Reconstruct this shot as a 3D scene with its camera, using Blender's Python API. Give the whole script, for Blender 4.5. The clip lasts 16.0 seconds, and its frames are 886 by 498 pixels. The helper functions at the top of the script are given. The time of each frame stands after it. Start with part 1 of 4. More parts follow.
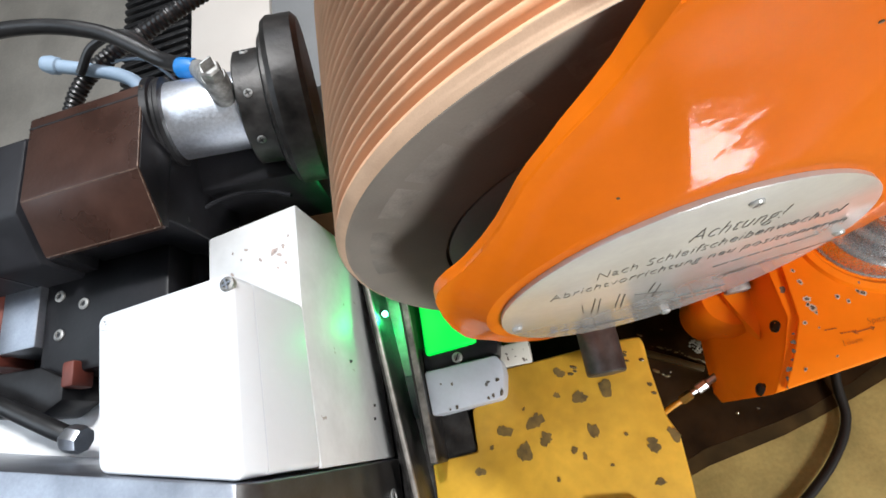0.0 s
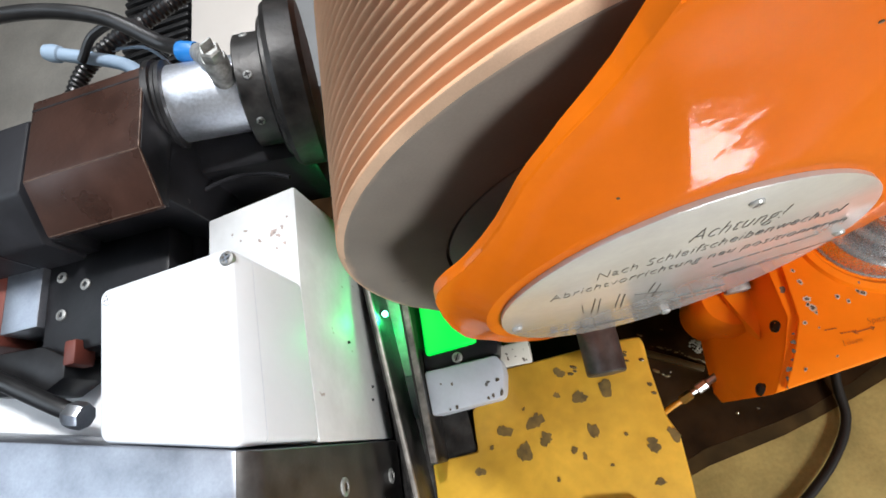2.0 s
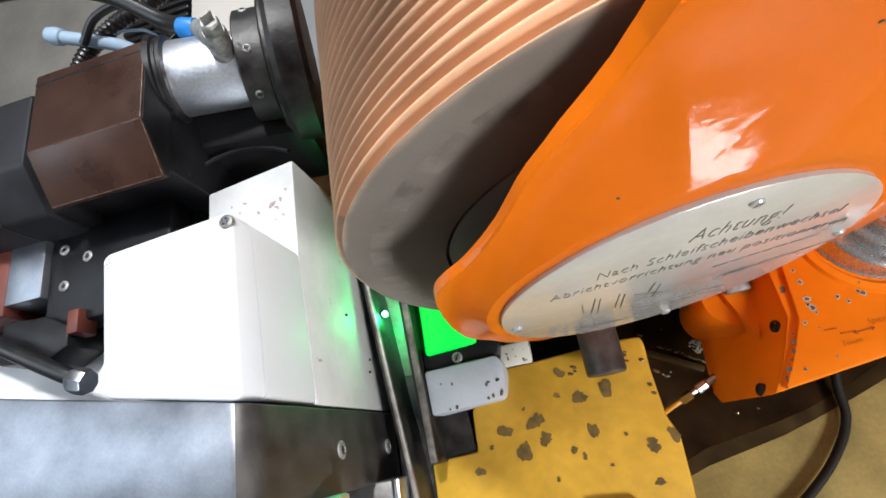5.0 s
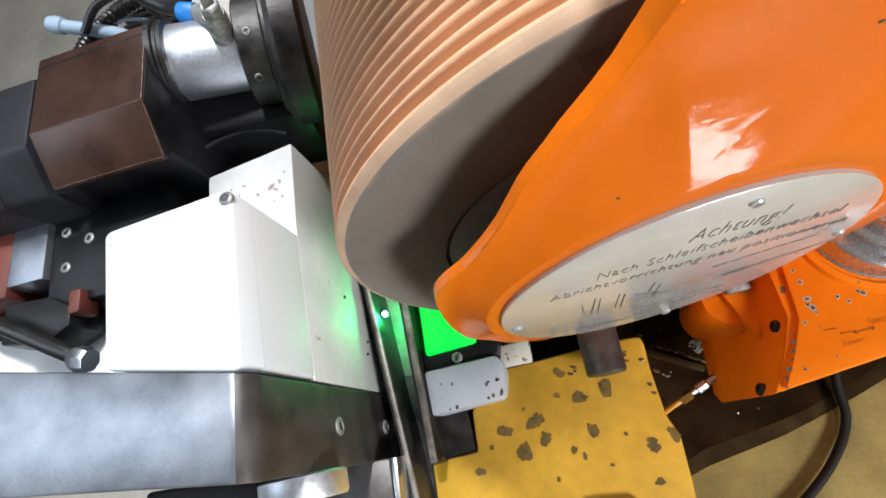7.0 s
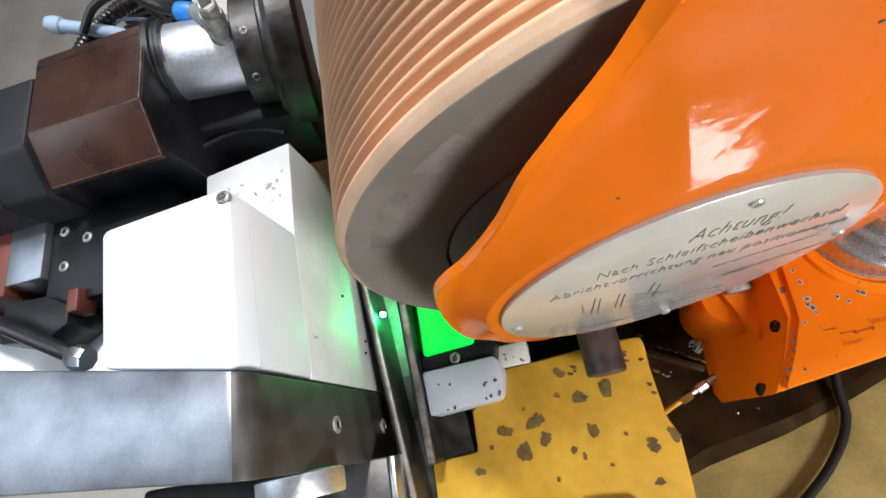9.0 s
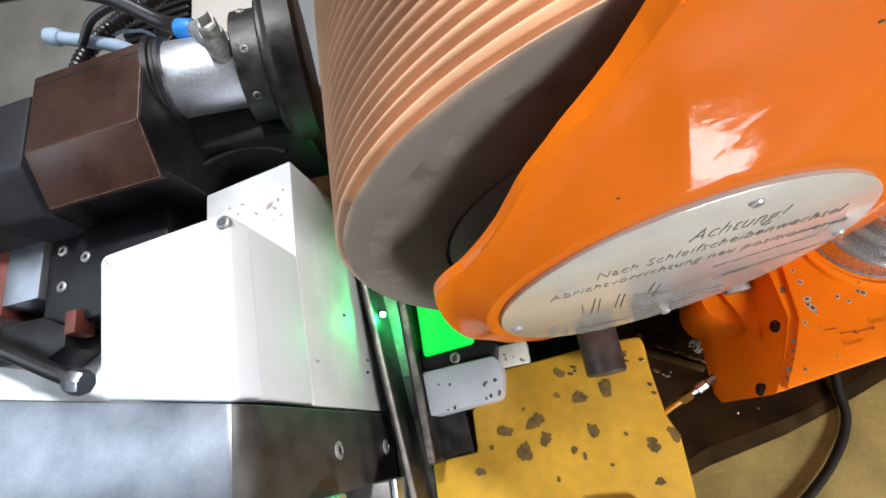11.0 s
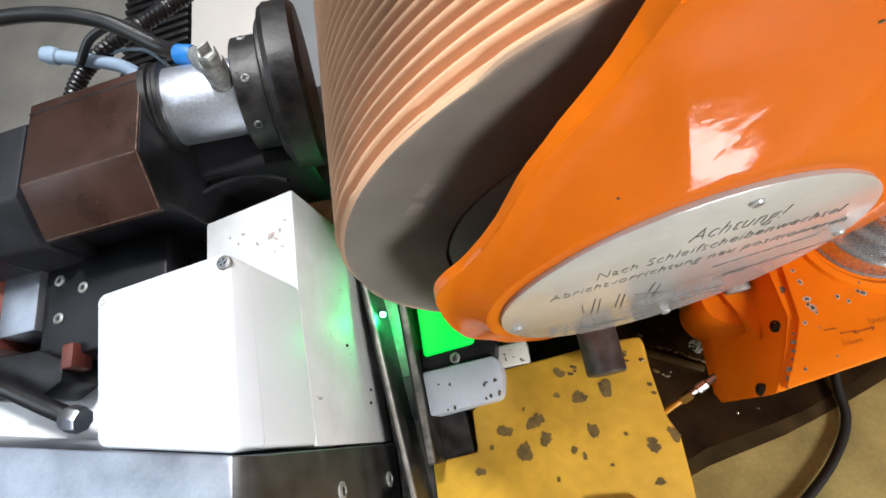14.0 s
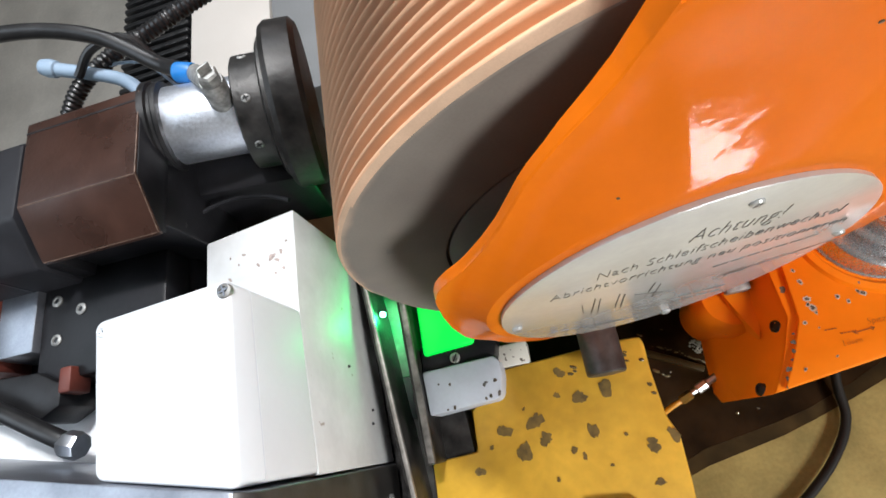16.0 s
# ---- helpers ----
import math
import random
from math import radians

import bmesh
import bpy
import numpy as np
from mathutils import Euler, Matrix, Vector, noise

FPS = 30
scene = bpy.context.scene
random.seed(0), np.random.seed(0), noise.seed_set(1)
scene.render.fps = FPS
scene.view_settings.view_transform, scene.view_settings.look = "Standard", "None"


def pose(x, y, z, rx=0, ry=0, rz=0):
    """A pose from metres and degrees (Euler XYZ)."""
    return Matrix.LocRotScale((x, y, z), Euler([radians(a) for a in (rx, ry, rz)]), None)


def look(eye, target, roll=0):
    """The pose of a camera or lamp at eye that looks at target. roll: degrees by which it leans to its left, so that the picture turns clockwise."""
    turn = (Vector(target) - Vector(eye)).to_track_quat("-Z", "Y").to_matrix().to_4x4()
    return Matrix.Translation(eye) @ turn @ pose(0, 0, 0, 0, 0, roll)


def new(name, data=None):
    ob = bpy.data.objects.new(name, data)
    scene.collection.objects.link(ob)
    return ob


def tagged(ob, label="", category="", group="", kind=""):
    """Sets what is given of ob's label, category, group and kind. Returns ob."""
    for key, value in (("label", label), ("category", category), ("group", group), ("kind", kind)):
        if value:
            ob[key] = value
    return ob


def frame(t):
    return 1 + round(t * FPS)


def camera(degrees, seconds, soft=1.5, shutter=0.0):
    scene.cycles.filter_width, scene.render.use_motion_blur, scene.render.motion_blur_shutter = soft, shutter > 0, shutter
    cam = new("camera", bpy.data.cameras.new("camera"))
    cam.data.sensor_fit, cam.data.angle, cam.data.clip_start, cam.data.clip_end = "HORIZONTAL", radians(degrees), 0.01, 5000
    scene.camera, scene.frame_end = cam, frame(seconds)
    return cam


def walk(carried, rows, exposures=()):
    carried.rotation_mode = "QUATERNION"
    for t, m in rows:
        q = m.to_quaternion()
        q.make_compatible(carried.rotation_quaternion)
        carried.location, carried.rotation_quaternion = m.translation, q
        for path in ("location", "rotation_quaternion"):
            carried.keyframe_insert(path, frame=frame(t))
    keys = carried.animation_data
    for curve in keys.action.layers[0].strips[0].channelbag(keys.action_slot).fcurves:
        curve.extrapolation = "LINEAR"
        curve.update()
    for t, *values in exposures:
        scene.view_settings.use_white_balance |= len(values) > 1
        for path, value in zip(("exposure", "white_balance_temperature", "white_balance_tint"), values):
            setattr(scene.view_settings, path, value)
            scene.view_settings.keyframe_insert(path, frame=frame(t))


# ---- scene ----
# Everything is laid out from the centre of the grinding wheel's front face:
# x to the right, y away along the wheel's axis, z up.

# ---- camera ----
EYE = Vector((-0.0766, -0.0898, 0.2704))
AIM = EYE + Vector((-0.17093, 0.35203, -0.92025))
cam = camera(80.02, 16.0, soft=1.6)
STAND = look(EYE, AIM, -37.515)
walk(cam, [(0.0, STAND), (16.0, STAND)])

# ---- light ----
world = bpy.data.worlds.new("workshop_air")
scene.world = world
world.use_nodes = True
world.node_tree.nodes["Background"].inputs[0].default_value = (0.75, 0.82, 0.9, 1)
world.node_tree.nodes["Background"].inputs[1].default_value = 0.24
scene.view_settings.exposure = 0.0


def area_lamp(name, place, aim, sx, sy, watts, colour):
    data = bpy.data.lights.new(name, "AREA")
    data.shape, data.size, data.size_y, data.energy, data.color = "RECTANGLE", sx, sy, watts, colour
    ob = new(name, data)
    ob.matrix_world = look(place, aim)
    return ob


# Four unseen lamps, added; the last two give block and sleeve their reflections.
area_lamp("unseen_lamp_light", (0.0, 0.66, 1.6), (-0.1, 0, 0), 0.14, 0.14, 43, (0.98, 0.99, 1.0))
area_lamp("unseen_lamp_light", (1.0, -1.4, 1.0), (0, 0, 0), 0.45, 0.45, 45, (1.0, 0.98, 0.95))
area_lamp("unseen_lamp_light", (-1.40, 0.15, 1.25), (-0.35, 0.05, 0), 0.9, 1.3, 11, (0.76, 0.88, 1.0))
area_lamp("unseen_lamp_light", (-0.30, 1.5, 1.3), (-0.30, 0.0, 0), 0.4, 0.4, 9, (0.92, 0.96, 1.0))

# ---- materials ----


def mat(name, colour, rough=0.5, metal=0.0, vary=0.12, scale=40.0, bump=0.15, bump_scale=300.0, second=None,
        coat=0.0, emit=0.0, shine=0.5, spots=None, spot_scale=60.0, spot_cut=0.66, stretch=(1, 1, 1)):
    """A surface with stains at a large scale, grain at a small one, and relief. spots: colour of chips or dirt."""
    m = bpy.data.materials.new(name)
    m.use_nodes = True
    n, l = m.node_tree.nodes, m.node_tree.links
    p = n["Principled BSDF"]
    tc = n.new("ShaderNodeTexCoord")
    mp = n.new("ShaderNodeMapping")
    mp.inputs["Scale"].default_value = stretch
    l.new(tc.outputs["Object"], mp.inputs[0])
    big = n.new("ShaderNodeTexNoise")
    big.inputs["Scale"].default_value, big.inputs["Detail"].default_value = scale, 5
    fine = n.new("ShaderNodeTexNoise")
    fine.inputs["Scale"].default_value, fine.inputs["Detail"].default_value = bump_scale, 3
    l.new(mp.outputs[0], big.inputs[0])
    l.new(mp.outputs[0], fine.inputs[0])
    ramp = n.new("ShaderNodeValToRGB")
    c2 = second or [max(0.0, c * (1 - 2 * vary)) for c in colour]
    c1 = [min(1.0, c * (1 + vary)) for c in colour]
    ramp.color_ramp.elements[0].position, ramp.color_ramp.elements[1].position = 0.3, 0.68
    ramp.color_ramp.elements[0].color, ramp.color_ramp.elements[1].color = (*c2, 1), (*c1, 1)
    l.new(big.outputs["Fac"], ramp.inputs[0])
    mix = n.new("ShaderNodeMix")
    mix.data_type, mix.blend_type = "RGBA", "MULTIPLY"
    mix.inputs["Factor"].default_value = min(1.0, vary * 2.5)
    l.new(ramp.outputs[0], mix.inputs["A"])
    l.new(fine.outputs["Color"], mix.inputs["B"])
    g = n.new("ShaderNodeMapRange")
    g.inputs["To Min"].default_value, g.inputs["To Max"].default_value = 0.65, 1.35
    l.new(fine.outputs["Fac"], g.inputs[0])
    l.new(g.outputs[0], mix.inputs["B"])
    colour_out = mix.outputs["Result"]
    if spots:
        sp = n.new("ShaderNodeTexNoise")
        sp.inputs["Scale"].default_value, sp.inputs["Detail"].default_value = spot_scale, 2.5
        l.new(mp.outputs[0], sp.inputs[0])
        cut = n.new("ShaderNodeMapRange")
        cut.inputs["From Min"].default_value, cut.inputs["From Max"].default_value = spot_cut, spot_cut + 0.012
        l.new(sp.outputs["Fac"], cut.inputs[0])
        m2 = n.new("ShaderNodeMix")
        m2.data_type = "RGBA"
        l.new(cut.outputs[0], m2.inputs["Factor"])
        l.new(colour_out, m2.inputs["A"])
        m2.inputs["B"].default_value = (*spots, 1)
        colour_out = m2.outputs["Result"]
    l.new(colour_out, p.inputs["Base Color"])
    rr = n.new("ShaderNodeMapRange")
    rr.inputs["To Min"].default_value, rr.inputs["To Max"].default_value = max(0.02, rough * 0.75), min(1.0, rough * 1.3)
    l.new(big.outputs["Fac"], rr.inputs[0])
    l.new(rr.outputs[0], p.inputs["Roughness"])
    p.inputs["Metallic"].default_value = metal
    p.inputs["Coat Weight"].default_value = coat
    p.inputs["Specular IOR Level"].default_value = shine
    p.inputs["Coat Roughness"].default_value = 0.05
    if bump:
        b = n.new("ShaderNodeBump")
        b.inputs["Strength"].default_value, b.inputs["Distance"].default_value = bump, 0.0006
        l.new(fine.outputs["Fac"], b.inputs["Height"])
        l.new(b.outputs[0], p.inputs["Normal"])
        if coat:
            l.new(b.outputs[0], p.inputs["Coat Normal"])
    if emit:
        p.inputs["Emission Color"].default_value = (*colour, 1)
        p.inputs["Emission Strength"].default_value = emit
    return m


ABRASIVE = mat("abrasive", (0.73, 0.45, 0.285), 0.95, vary=0.08, scale=25, bump=0.15, bump_scale=2400, shine=0.2)
WHEEL_SIDE = mat("wheel_side", (0.165, 0.150, 0.132), 0.9, vary=0.12, scale=18, bump=0.12, bump_scale=900)


def dust_edge(m, inner, outer, colour):
    """Buff dust that thickens towards the wheel's worn edge."""
    n, l = m.node_tree.nodes, m.node_tree.links
    p = n["Principled BSDF"]
    old = p.inputs["Base Color"].links[0].from_socket
    tc, flat, ln, mr, mx, nz, ad = [n.new("ShaderNode" + k) for k in ("TexCoord", "VectorMath", "VectorMath", "MapRange", "Mix", "TexNoise", "Math")]
    flat.operation, ln.operation = "MULTIPLY", "LENGTH"
    flat.inputs[1].default_value = (1, 0, 1)
    nz.inputs["Scale"].default_value, nz.inputs["Detail"].default_value = 45, 6
    ad.operation = "MULTIPLY_ADD"
    ad.inputs[1].default_value = 0.008
    l.new(tc.outputs["Object"], flat.inputs[0])
    l.new(tc.outputs["Object"], nz.inputs[0])
    l.new(flat.outputs[0], ln.inputs[0])
    l.new(nz.outputs["Fac"], ad.inputs[0])
    l.new(ln.outputs["Value"], ad.inputs[2])
    mr.interpolation_type = "SMOOTHSTEP"
    mr.inputs["From Min"].default_value, mr.inputs["From Max"].default_value = inner, outer
    l.new(ad.outputs[0], mr.inputs[0])
    mx.data_type = "RGBA"
    mx.inputs["B"].default_value = (*colour, 1)
    l.new(mr.outputs[0], mx.inputs["Factor"])
    l.new(old, mx.inputs["A"])
    l.new(mx.outputs["Result"], p.inputs["Base Color"])


dust_edge(WHEEL_SIDE, 0.1735, 0.1815, (0.56, 0.40, 0.29))
WORN_EDGE = mat("worn_wheel_edge", (0.58, 0.40, 0.28), 0.95, vary=0.12, scale=30, bump=0.15, bump_scale=1600, shine=0.2)
WHEEL_PRINT = mat("wheel_print", (0.18, 0.166, 0.149), 0.9, vary=0.2, scale=60, bump=0.3, bump_scale=900)
HUB_STEEL = mat("hub_steel", (0.135, 0.128, 0.12), 0.55, 0.15, vary=0.1, scale=20)
ORANGE = mat("orange_enamel", (0.65, 0.138, 0.002), 0.5, vary=0.06, scale=9, bump=0.25, bump_scale=150, coat=0.42, shine=0.08)
ORANGE_CHIPPED = mat("chipped_orange_enamel", (0.90, 0.215, 0.004), 0.5, shine=0.15, vary=0.06, scale=12, bump=0.1, bump_scale=90,
                     coat=0.0, spots=(0.16, 0.145, 0.13), spot_scale=85, spot_cut=0.745)
PLATE = mat("engraved_plate", (0.56, 0.57, 0.575), 0.22, 0.32, vary=0.06, scale=30, bump=0.05, coat=0.25)
INK_FAINT = mat("faint_engraving", (0.22, 0.215, 0.21), 0.8, shine=0.05)
INK = mat("engraving", (0.16, 0.155, 0.15), 0.7, shine=0.1)
YELLOW = mat("yellow_enamel", (0.66, 0.385, 0.042), 0.4, vary=0.16, scale=14, bump=0.12, bump_scale=120, shine=0.3, coat=0.08)
CHIP = mat("bare_patch", (0.17, 0.107, 0.024), 0.6, vary=0.25, scale=120)
GREY_PAINT = mat("grey_enamel", (0.50, 0.55, 0.63), 0.45, vary=0.06, scale=30, spots=(0.09, 0.085, 0.08), spot_scale=75, spot_cut=0.70)
WHITE_PAINT = mat("white_enamel", (0.74, 0.75, 0.76), 0.5, vary=0.04, scale=18, bump=0.05)
LID_WHITE = mat("white_plastic", (0.60, 0.635, 0.68), 0.45, vary=0.02, scale=25, bump=0.04)
DIRTY_WHITE = mat("stained_white_enamel", (0.52, 0.535, 0.545), 0.55, vary=0.07, scale=30, bump=0.12, bump_scale=200,
                  spots=(0.27, 0.23, 0.21), spot_scale=95, spot_cut=0.705)
BLACK_OXIDE = mat("black_oxide", (0.022, 0.022, 0.024), 0.42, 0.5, vary=0.25, scale=45)
BLACK_IRON = mat("worn_black_iron", (0.03, 0.028, 0.027), 0.42, 0.3, vary=0.45, scale=70, bump=0.5, bump_scale=260)
BLACK_PAINT = mat("black_paint", (0.011, 0.011, 0.013), 0.36, vary=0.3, scale=30, shine=0.22)
STEEL = mat("ground_steel", (0.62, 0.64, 0.68), 0.33, 1.0, vary=0.10, scale=120, bump=0.12, bump_scale=500)
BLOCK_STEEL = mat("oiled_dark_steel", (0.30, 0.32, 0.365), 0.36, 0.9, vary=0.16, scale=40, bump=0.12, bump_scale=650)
BROWN = mat("brown_bronze_housing", (0.040, 0.0185, 0.0135), 0.28, 0.1, vary=0.18, scale=35, bump=0.2, bump_scale=260)
ZINC = mat("zinc_fitting", (0.33, 0.335, 0.33), 0.55, 0.6, vary=0.25, scale=150)
BLUE = mat("blue_plastic", (0.012, 0.17, 0.50), 0.4)
PALE_BLUE = mat("pale_blue_plastic", (0.27, 0.37, 0.49), 0.45, vary=0.05)
RUBBER = mat("black_rubber", (0.013, 0.013, 0.014), 0.34, vary=0.2, scale=80)
RED_BROWN = mat("red_enamel", (0.13, 0.030, 0.020), 0.5, vary=0.1)
BRASS = mat("brass", (0.62, 0.36, 0.09), 0.3, 1.0)
AMBER = mat("amber_tube", (0.75, 0.33, 0.02), 0.25)
# Two dark browns that hold both the wet oil and the shadow on it.
WET_SHADE = mat("shaded_oily_pan", (0.026, 0.013, 0.005), 0.16, vary=0.35, scale=22, bump=0.2, bump_scale=70, shine=0.15)
OILY_SHADE = mat("oily_shade_edge", (0.045, 0.028, 0.010), 0.3, vary=0.3, scale=30, bump=0.2, bump_scale=60, shine=0.2)
CREAM = mat("cream_enamel", (0.27, 0.21, 0.075), 0.5, vary=0.25, scale=16, shine=0.15)
PINK_WHITE = mat("pale_panel", (0.60, 0.56, 0.52), 0.5, vary=0.03, scale=8)
FOAM = mat("foam", (0.45, 0.42, 0.36), 0.15, vary=0.1, scale=300, coat=0.6)
INK_RED = mat("scribed_mark", (0.30, 0.07, 0.01), 0.5)
BURNISHED = mat("burnished_steel", (0.10, 0.095, 0.095), 0.42, 0.6, vary=0.2, scale=90)
PRIMER = mat("grey_primer", (0.58, 0.48, 0.38), 0.5, vary=0.2, scale=200)
BARE_IRON = mat("bare_iron", (0.11, 0.09, 0.07), 0.5, 0.2, vary=0.3, scale=300)
STAIN = mat("brown_stain", (0.33, 0.27, 0.25), 0.6, vary=0.3, scale=260)
WALL = mat("workshop_wall", (0.29, 0.30, 0.30), 0.9, vary=0.05, scale=3, bump=0.1)
FLOOR = mat("concrete_floor", (0.60, 0.57, 0.52), 0.7, vary=0.1, scale=5, bump=0.2, bump_scale=80)
WORN_BRONZE = mat("worn_bronze", (0.12, 0.078, 0.058), 0.4, 0.3, vary=0.3, scale=200)
DARK_GREY = mat("dark_grey_paint", (0.014, 0.0145, 0.018), 0.45, vary=0.2, scale=30, shine=0.3)
SLEEVE = mat("turned_steel", (0.78, 0.82, 0.90), 0.38, 1.0, vary=0.06, scale=500, bump=0.25, bump_scale=1100)
COLLAR_STEEL = mat("polished_collar_steel", (0.60, 0.61, 0.63), 0.26, 0.85, vary=0.04, scale=900, bump=0.03, bump_scale=900)
CHIPPED_WHITE = mat("chipped_white_enamel", (0.70, 0.68, 0.62), 0.5, vary=0.05, scale=30, spots=(0.10, 0.085, 0.065), spot_scale=210, spot_cut=0.63)
DULL_RUBBER = mat("dull_rubber", (0.012, 0.011, 0.010), 0.6, vary=0.2, scale=80, shine=0.2)
COOLANT = mat("clear_coolant", (0.10, 0.07, 0.03), 0.05, vary=0.05, scale=200, bump=0.0, coat=1.0)
# Darker copy of the block's oiled steel, with shade put into its colour.
SHADED_STEEL = mat("shaded_oiled_steel", (0.045, 0.042, 0.040), 0.48, 0.1, vary=0.3, scale=50, bump=0.08, bump_scale=500)
PALE_GREY = mat("pale_grey_enamel", (0.21, 0.215, 0.22), 0.5, vary=0.05, scale=10)
WORN_STRIP = mat("worn_strip_steel", (0.24, 0.225, 0.21), 0.42, 0.6, vary=0.35, scale=60, bump=0.2, bump_scale=300)
LAMP_PLATE = mat("dull_zinc_plate", (0.22, 0.22, 0.22), 0.5, 0.3, vary=0.2, scale=60)
GREEN_GLASS = mat("green_lens", (0.0, 0.85, 0.07), 0.35, vary=0.05, scale=40, emit=0.55)
GREEN_GLOW = mat("green_diode", (0.25, 1.0, 0.65), 0.4, emit=9.0)
# Glow for the added pane that the guard's enamel mirrors.
HIGHLIGHT_PANE = mat("highlight_pane", (0.93, 0.97, 1.0), 0.4, vary=0.02, emit=26.0)

# ---- building helpers ----


def part(name, bm, material, parent=None, label="", smooth=True):
    me = bpy.data.meshes.new(name)
    bmesh.ops.recalc_face_normals(bm, faces=bm.faces)
    bm.to_mesh(me)
    bm.free()
    if smooth:
        for p in me.polygons:
            p.use_smooth = True
        me.set_sharp_from_angle(angle=radians(32))
    me.materials.append(material)
    ob = new(name, me)
    ob.parent = parent
    return tagged(ob, label)


def thing(name, label, category, place=(0, 0, 0), kind="", group=""):
    ob = new(name)
    ob.location = place
    ob.empty_display_size = 0.02
    return tagged(ob, label, category, group, kind)


def add_box(bm, lo, hi, bevel=0.0, m=None, segments=2):
    r = bmesh.ops.create_cube(bm, size=1)
    vs = r["verts"]
    c = [(a + b) / 2 for a, b in zip(lo, hi)]
    d = [b - a for a, b in zip(lo, hi)]
    for v in vs:
        v.co = Vector([c[i] + v.co[i] * d[i] for i in range(3)])
    if bevel:
        es = list({e for v in vs for e in v.link_edges})
        out = bmesh.ops.bevel(bm, geom=es, offset=bevel, segments=segments, affect="EDGES", profile=0.5)
        vs = [v for v in bm.verts if v in set(out["verts"]) or v in set(vs)]
    if m is not None:
        bmesh.ops.transform(bm, matrix=m, verts=[v for v in vs if v.is_valid])
    return bm


def box(lo, hi, bevel=0.0, m=None, segments=2):
    return add_box(bmesh.new(), lo, hi, bevel, m, segments)


def add_lathe(bm, profile, m, n=48, cap=True):
    """Turn profile (radius, height) about local z; m places it."""
    rings = []
    for r, h in profile:
        rings.append([bm.verts.new(m @ Vector((r * math.cos(2 * math.pi * i / n), r * math.sin(2 * math.pi * i / n), h))) for i in range(n)])
    for a, b in zip(rings, rings[1:]):
        for i in range(n):
            bm.faces.new((a[i], a[(i + 1) % n], b[(i + 1) % n], b[i]))
    if cap:
        bm.faces.new(rings[0])
        bm.faces.new(rings[-1])
    return bm


def lathe(profile, m, n=48, cap=True):
    return add_lathe(bmesh.new(), profile, m, n, cap)


def along(p, d, spin=0.0):
    """The pose at p whose z axis points along d."""
    return Matrix.Translation(p) @ Vector(d).to_track_quat("Z", "Y").to_matrix().to_4x4() @ Matrix.Rotation(radians(spin), 4, "Z")


def prism(outline, z0, z1, bevel=0.0, m=None):
    """An outline in x, y, drawn out from z0 to z1."""
    bm = bmesh.new()
    f = bm.faces.new([bm.verts.new((x, y, z0)) for x, y in outline])
    r = bmesh.ops.extrude_face_region(bm, geom=[f])
    for v in r["geom"]:
        if isinstance(v, bmesh.types.BMVert):
            v.co.z = z1
    if bevel:
        bmesh.ops.recalc_face_normals(bm, faces=bm.faces)
        bmesh.ops.bevel(bm, geom=list(bm.edges), offset=bevel, segments=2, affect="EDGES", profile=0.5)
    if m is not None:
        bmesh.ops.transform(bm, matrix=m, verts=bm.verts)
    return bm


def smooth_path(points, steps=10):
    pts = [Vector(p) for p in points]
    pts = [2 * pts[0] - pts[1]] + pts + [2 * pts[-1] - pts[-2]]
    out = []
    for a, b, c, d in zip(pts, pts[1:], pts[2:], pts[3:]):
        for i in range(steps):
            t = i / steps
            out.append(0.5 * (2 * b + (c - a) * t + (2 * a - 5 * b + 4 * c - d) * t * t + (3 * b - a - 3 * c + d) * t ** 3))
    return out + [pts[-2]]


def tube(points, radius, n=14, steps=10, rib=0.0, rib_pitch=0.004):
    path = smooth_path(points, steps)
    if rib:
        fine = []
        for a, b in zip(path, path[1:]):
            k = max(1, int((b - a).length / (rib_pitch / 4)))
            fine += [a.lerp(b, i / k) for i in range(k)]
        path = fine
    bm = bmesh.new()
    rings, run = [], 0.0
    up = Vector((0.13, 0.21, 0.97))
    for i, p in enumerate(path):
        d = (path[min(i + 1, len(path) - 1)] - path[max(i - 1, 0)]).normalized()
        u = d.cross(up).normalized()
        w = u.cross(d)
        if i:
            run += (p - path[i - 1]).length
        r = radius * (1 + (rib * (0.5 + 0.5 * math.cos(2 * math.pi * run / rib_pitch)) - rib if rib else 0))
        rings.append([bm.verts.new(p + r * (math.cos(2 * math.pi * j / n) * u + math.sin(2 * math.pi * j / n) * w)) for j in range(n)])
    for a, b in zip(rings, rings[1:]):
        for j in range(n):
            bm.faces.new((a[j], a[(j + 1) % n], b[(j + 1) % n], b[j]))
    bm.faces.new(rings[0])
    bm.faces.new(rings[-1])
    return bm


def screw_head(name, p, d, radius, parent, material=None, slot="cross", spin=20, recess=None):
    """A screw head with its recess, seated at p and facing d."""
    m = along(p, d, spin)
    bm = lathe([(radius, -0.002), (radius, 0.0006), (radius * 0.8, 0.0012), (radius * 0.55, 0.0013), (radius * 0.48, 0.0004)], m, 24)
    head = part(name, bm, material or ZINC, parent)
    bm = bmesh.new()
    if slot == "hex":
        add_lathe(bm, [(radius * 0.46, 0.0), (radius * 0.46, 0.00055)], m, 6)
    else:
        add_box(bm, (-radius * 0.75, -radius * 0.11, 0.0011), (radius * 0.75, radius * 0.11, 0.0015), m=m)
        if slot == "cross":
            add_box(bm, (-radius * 0.11, -radius * 0.75, 0.00112), (radius * 0.11, radius * 0.75, 0.00152), m=m)
    part("recess", bm, recess or BLACK_OXIDE, head)
    return head


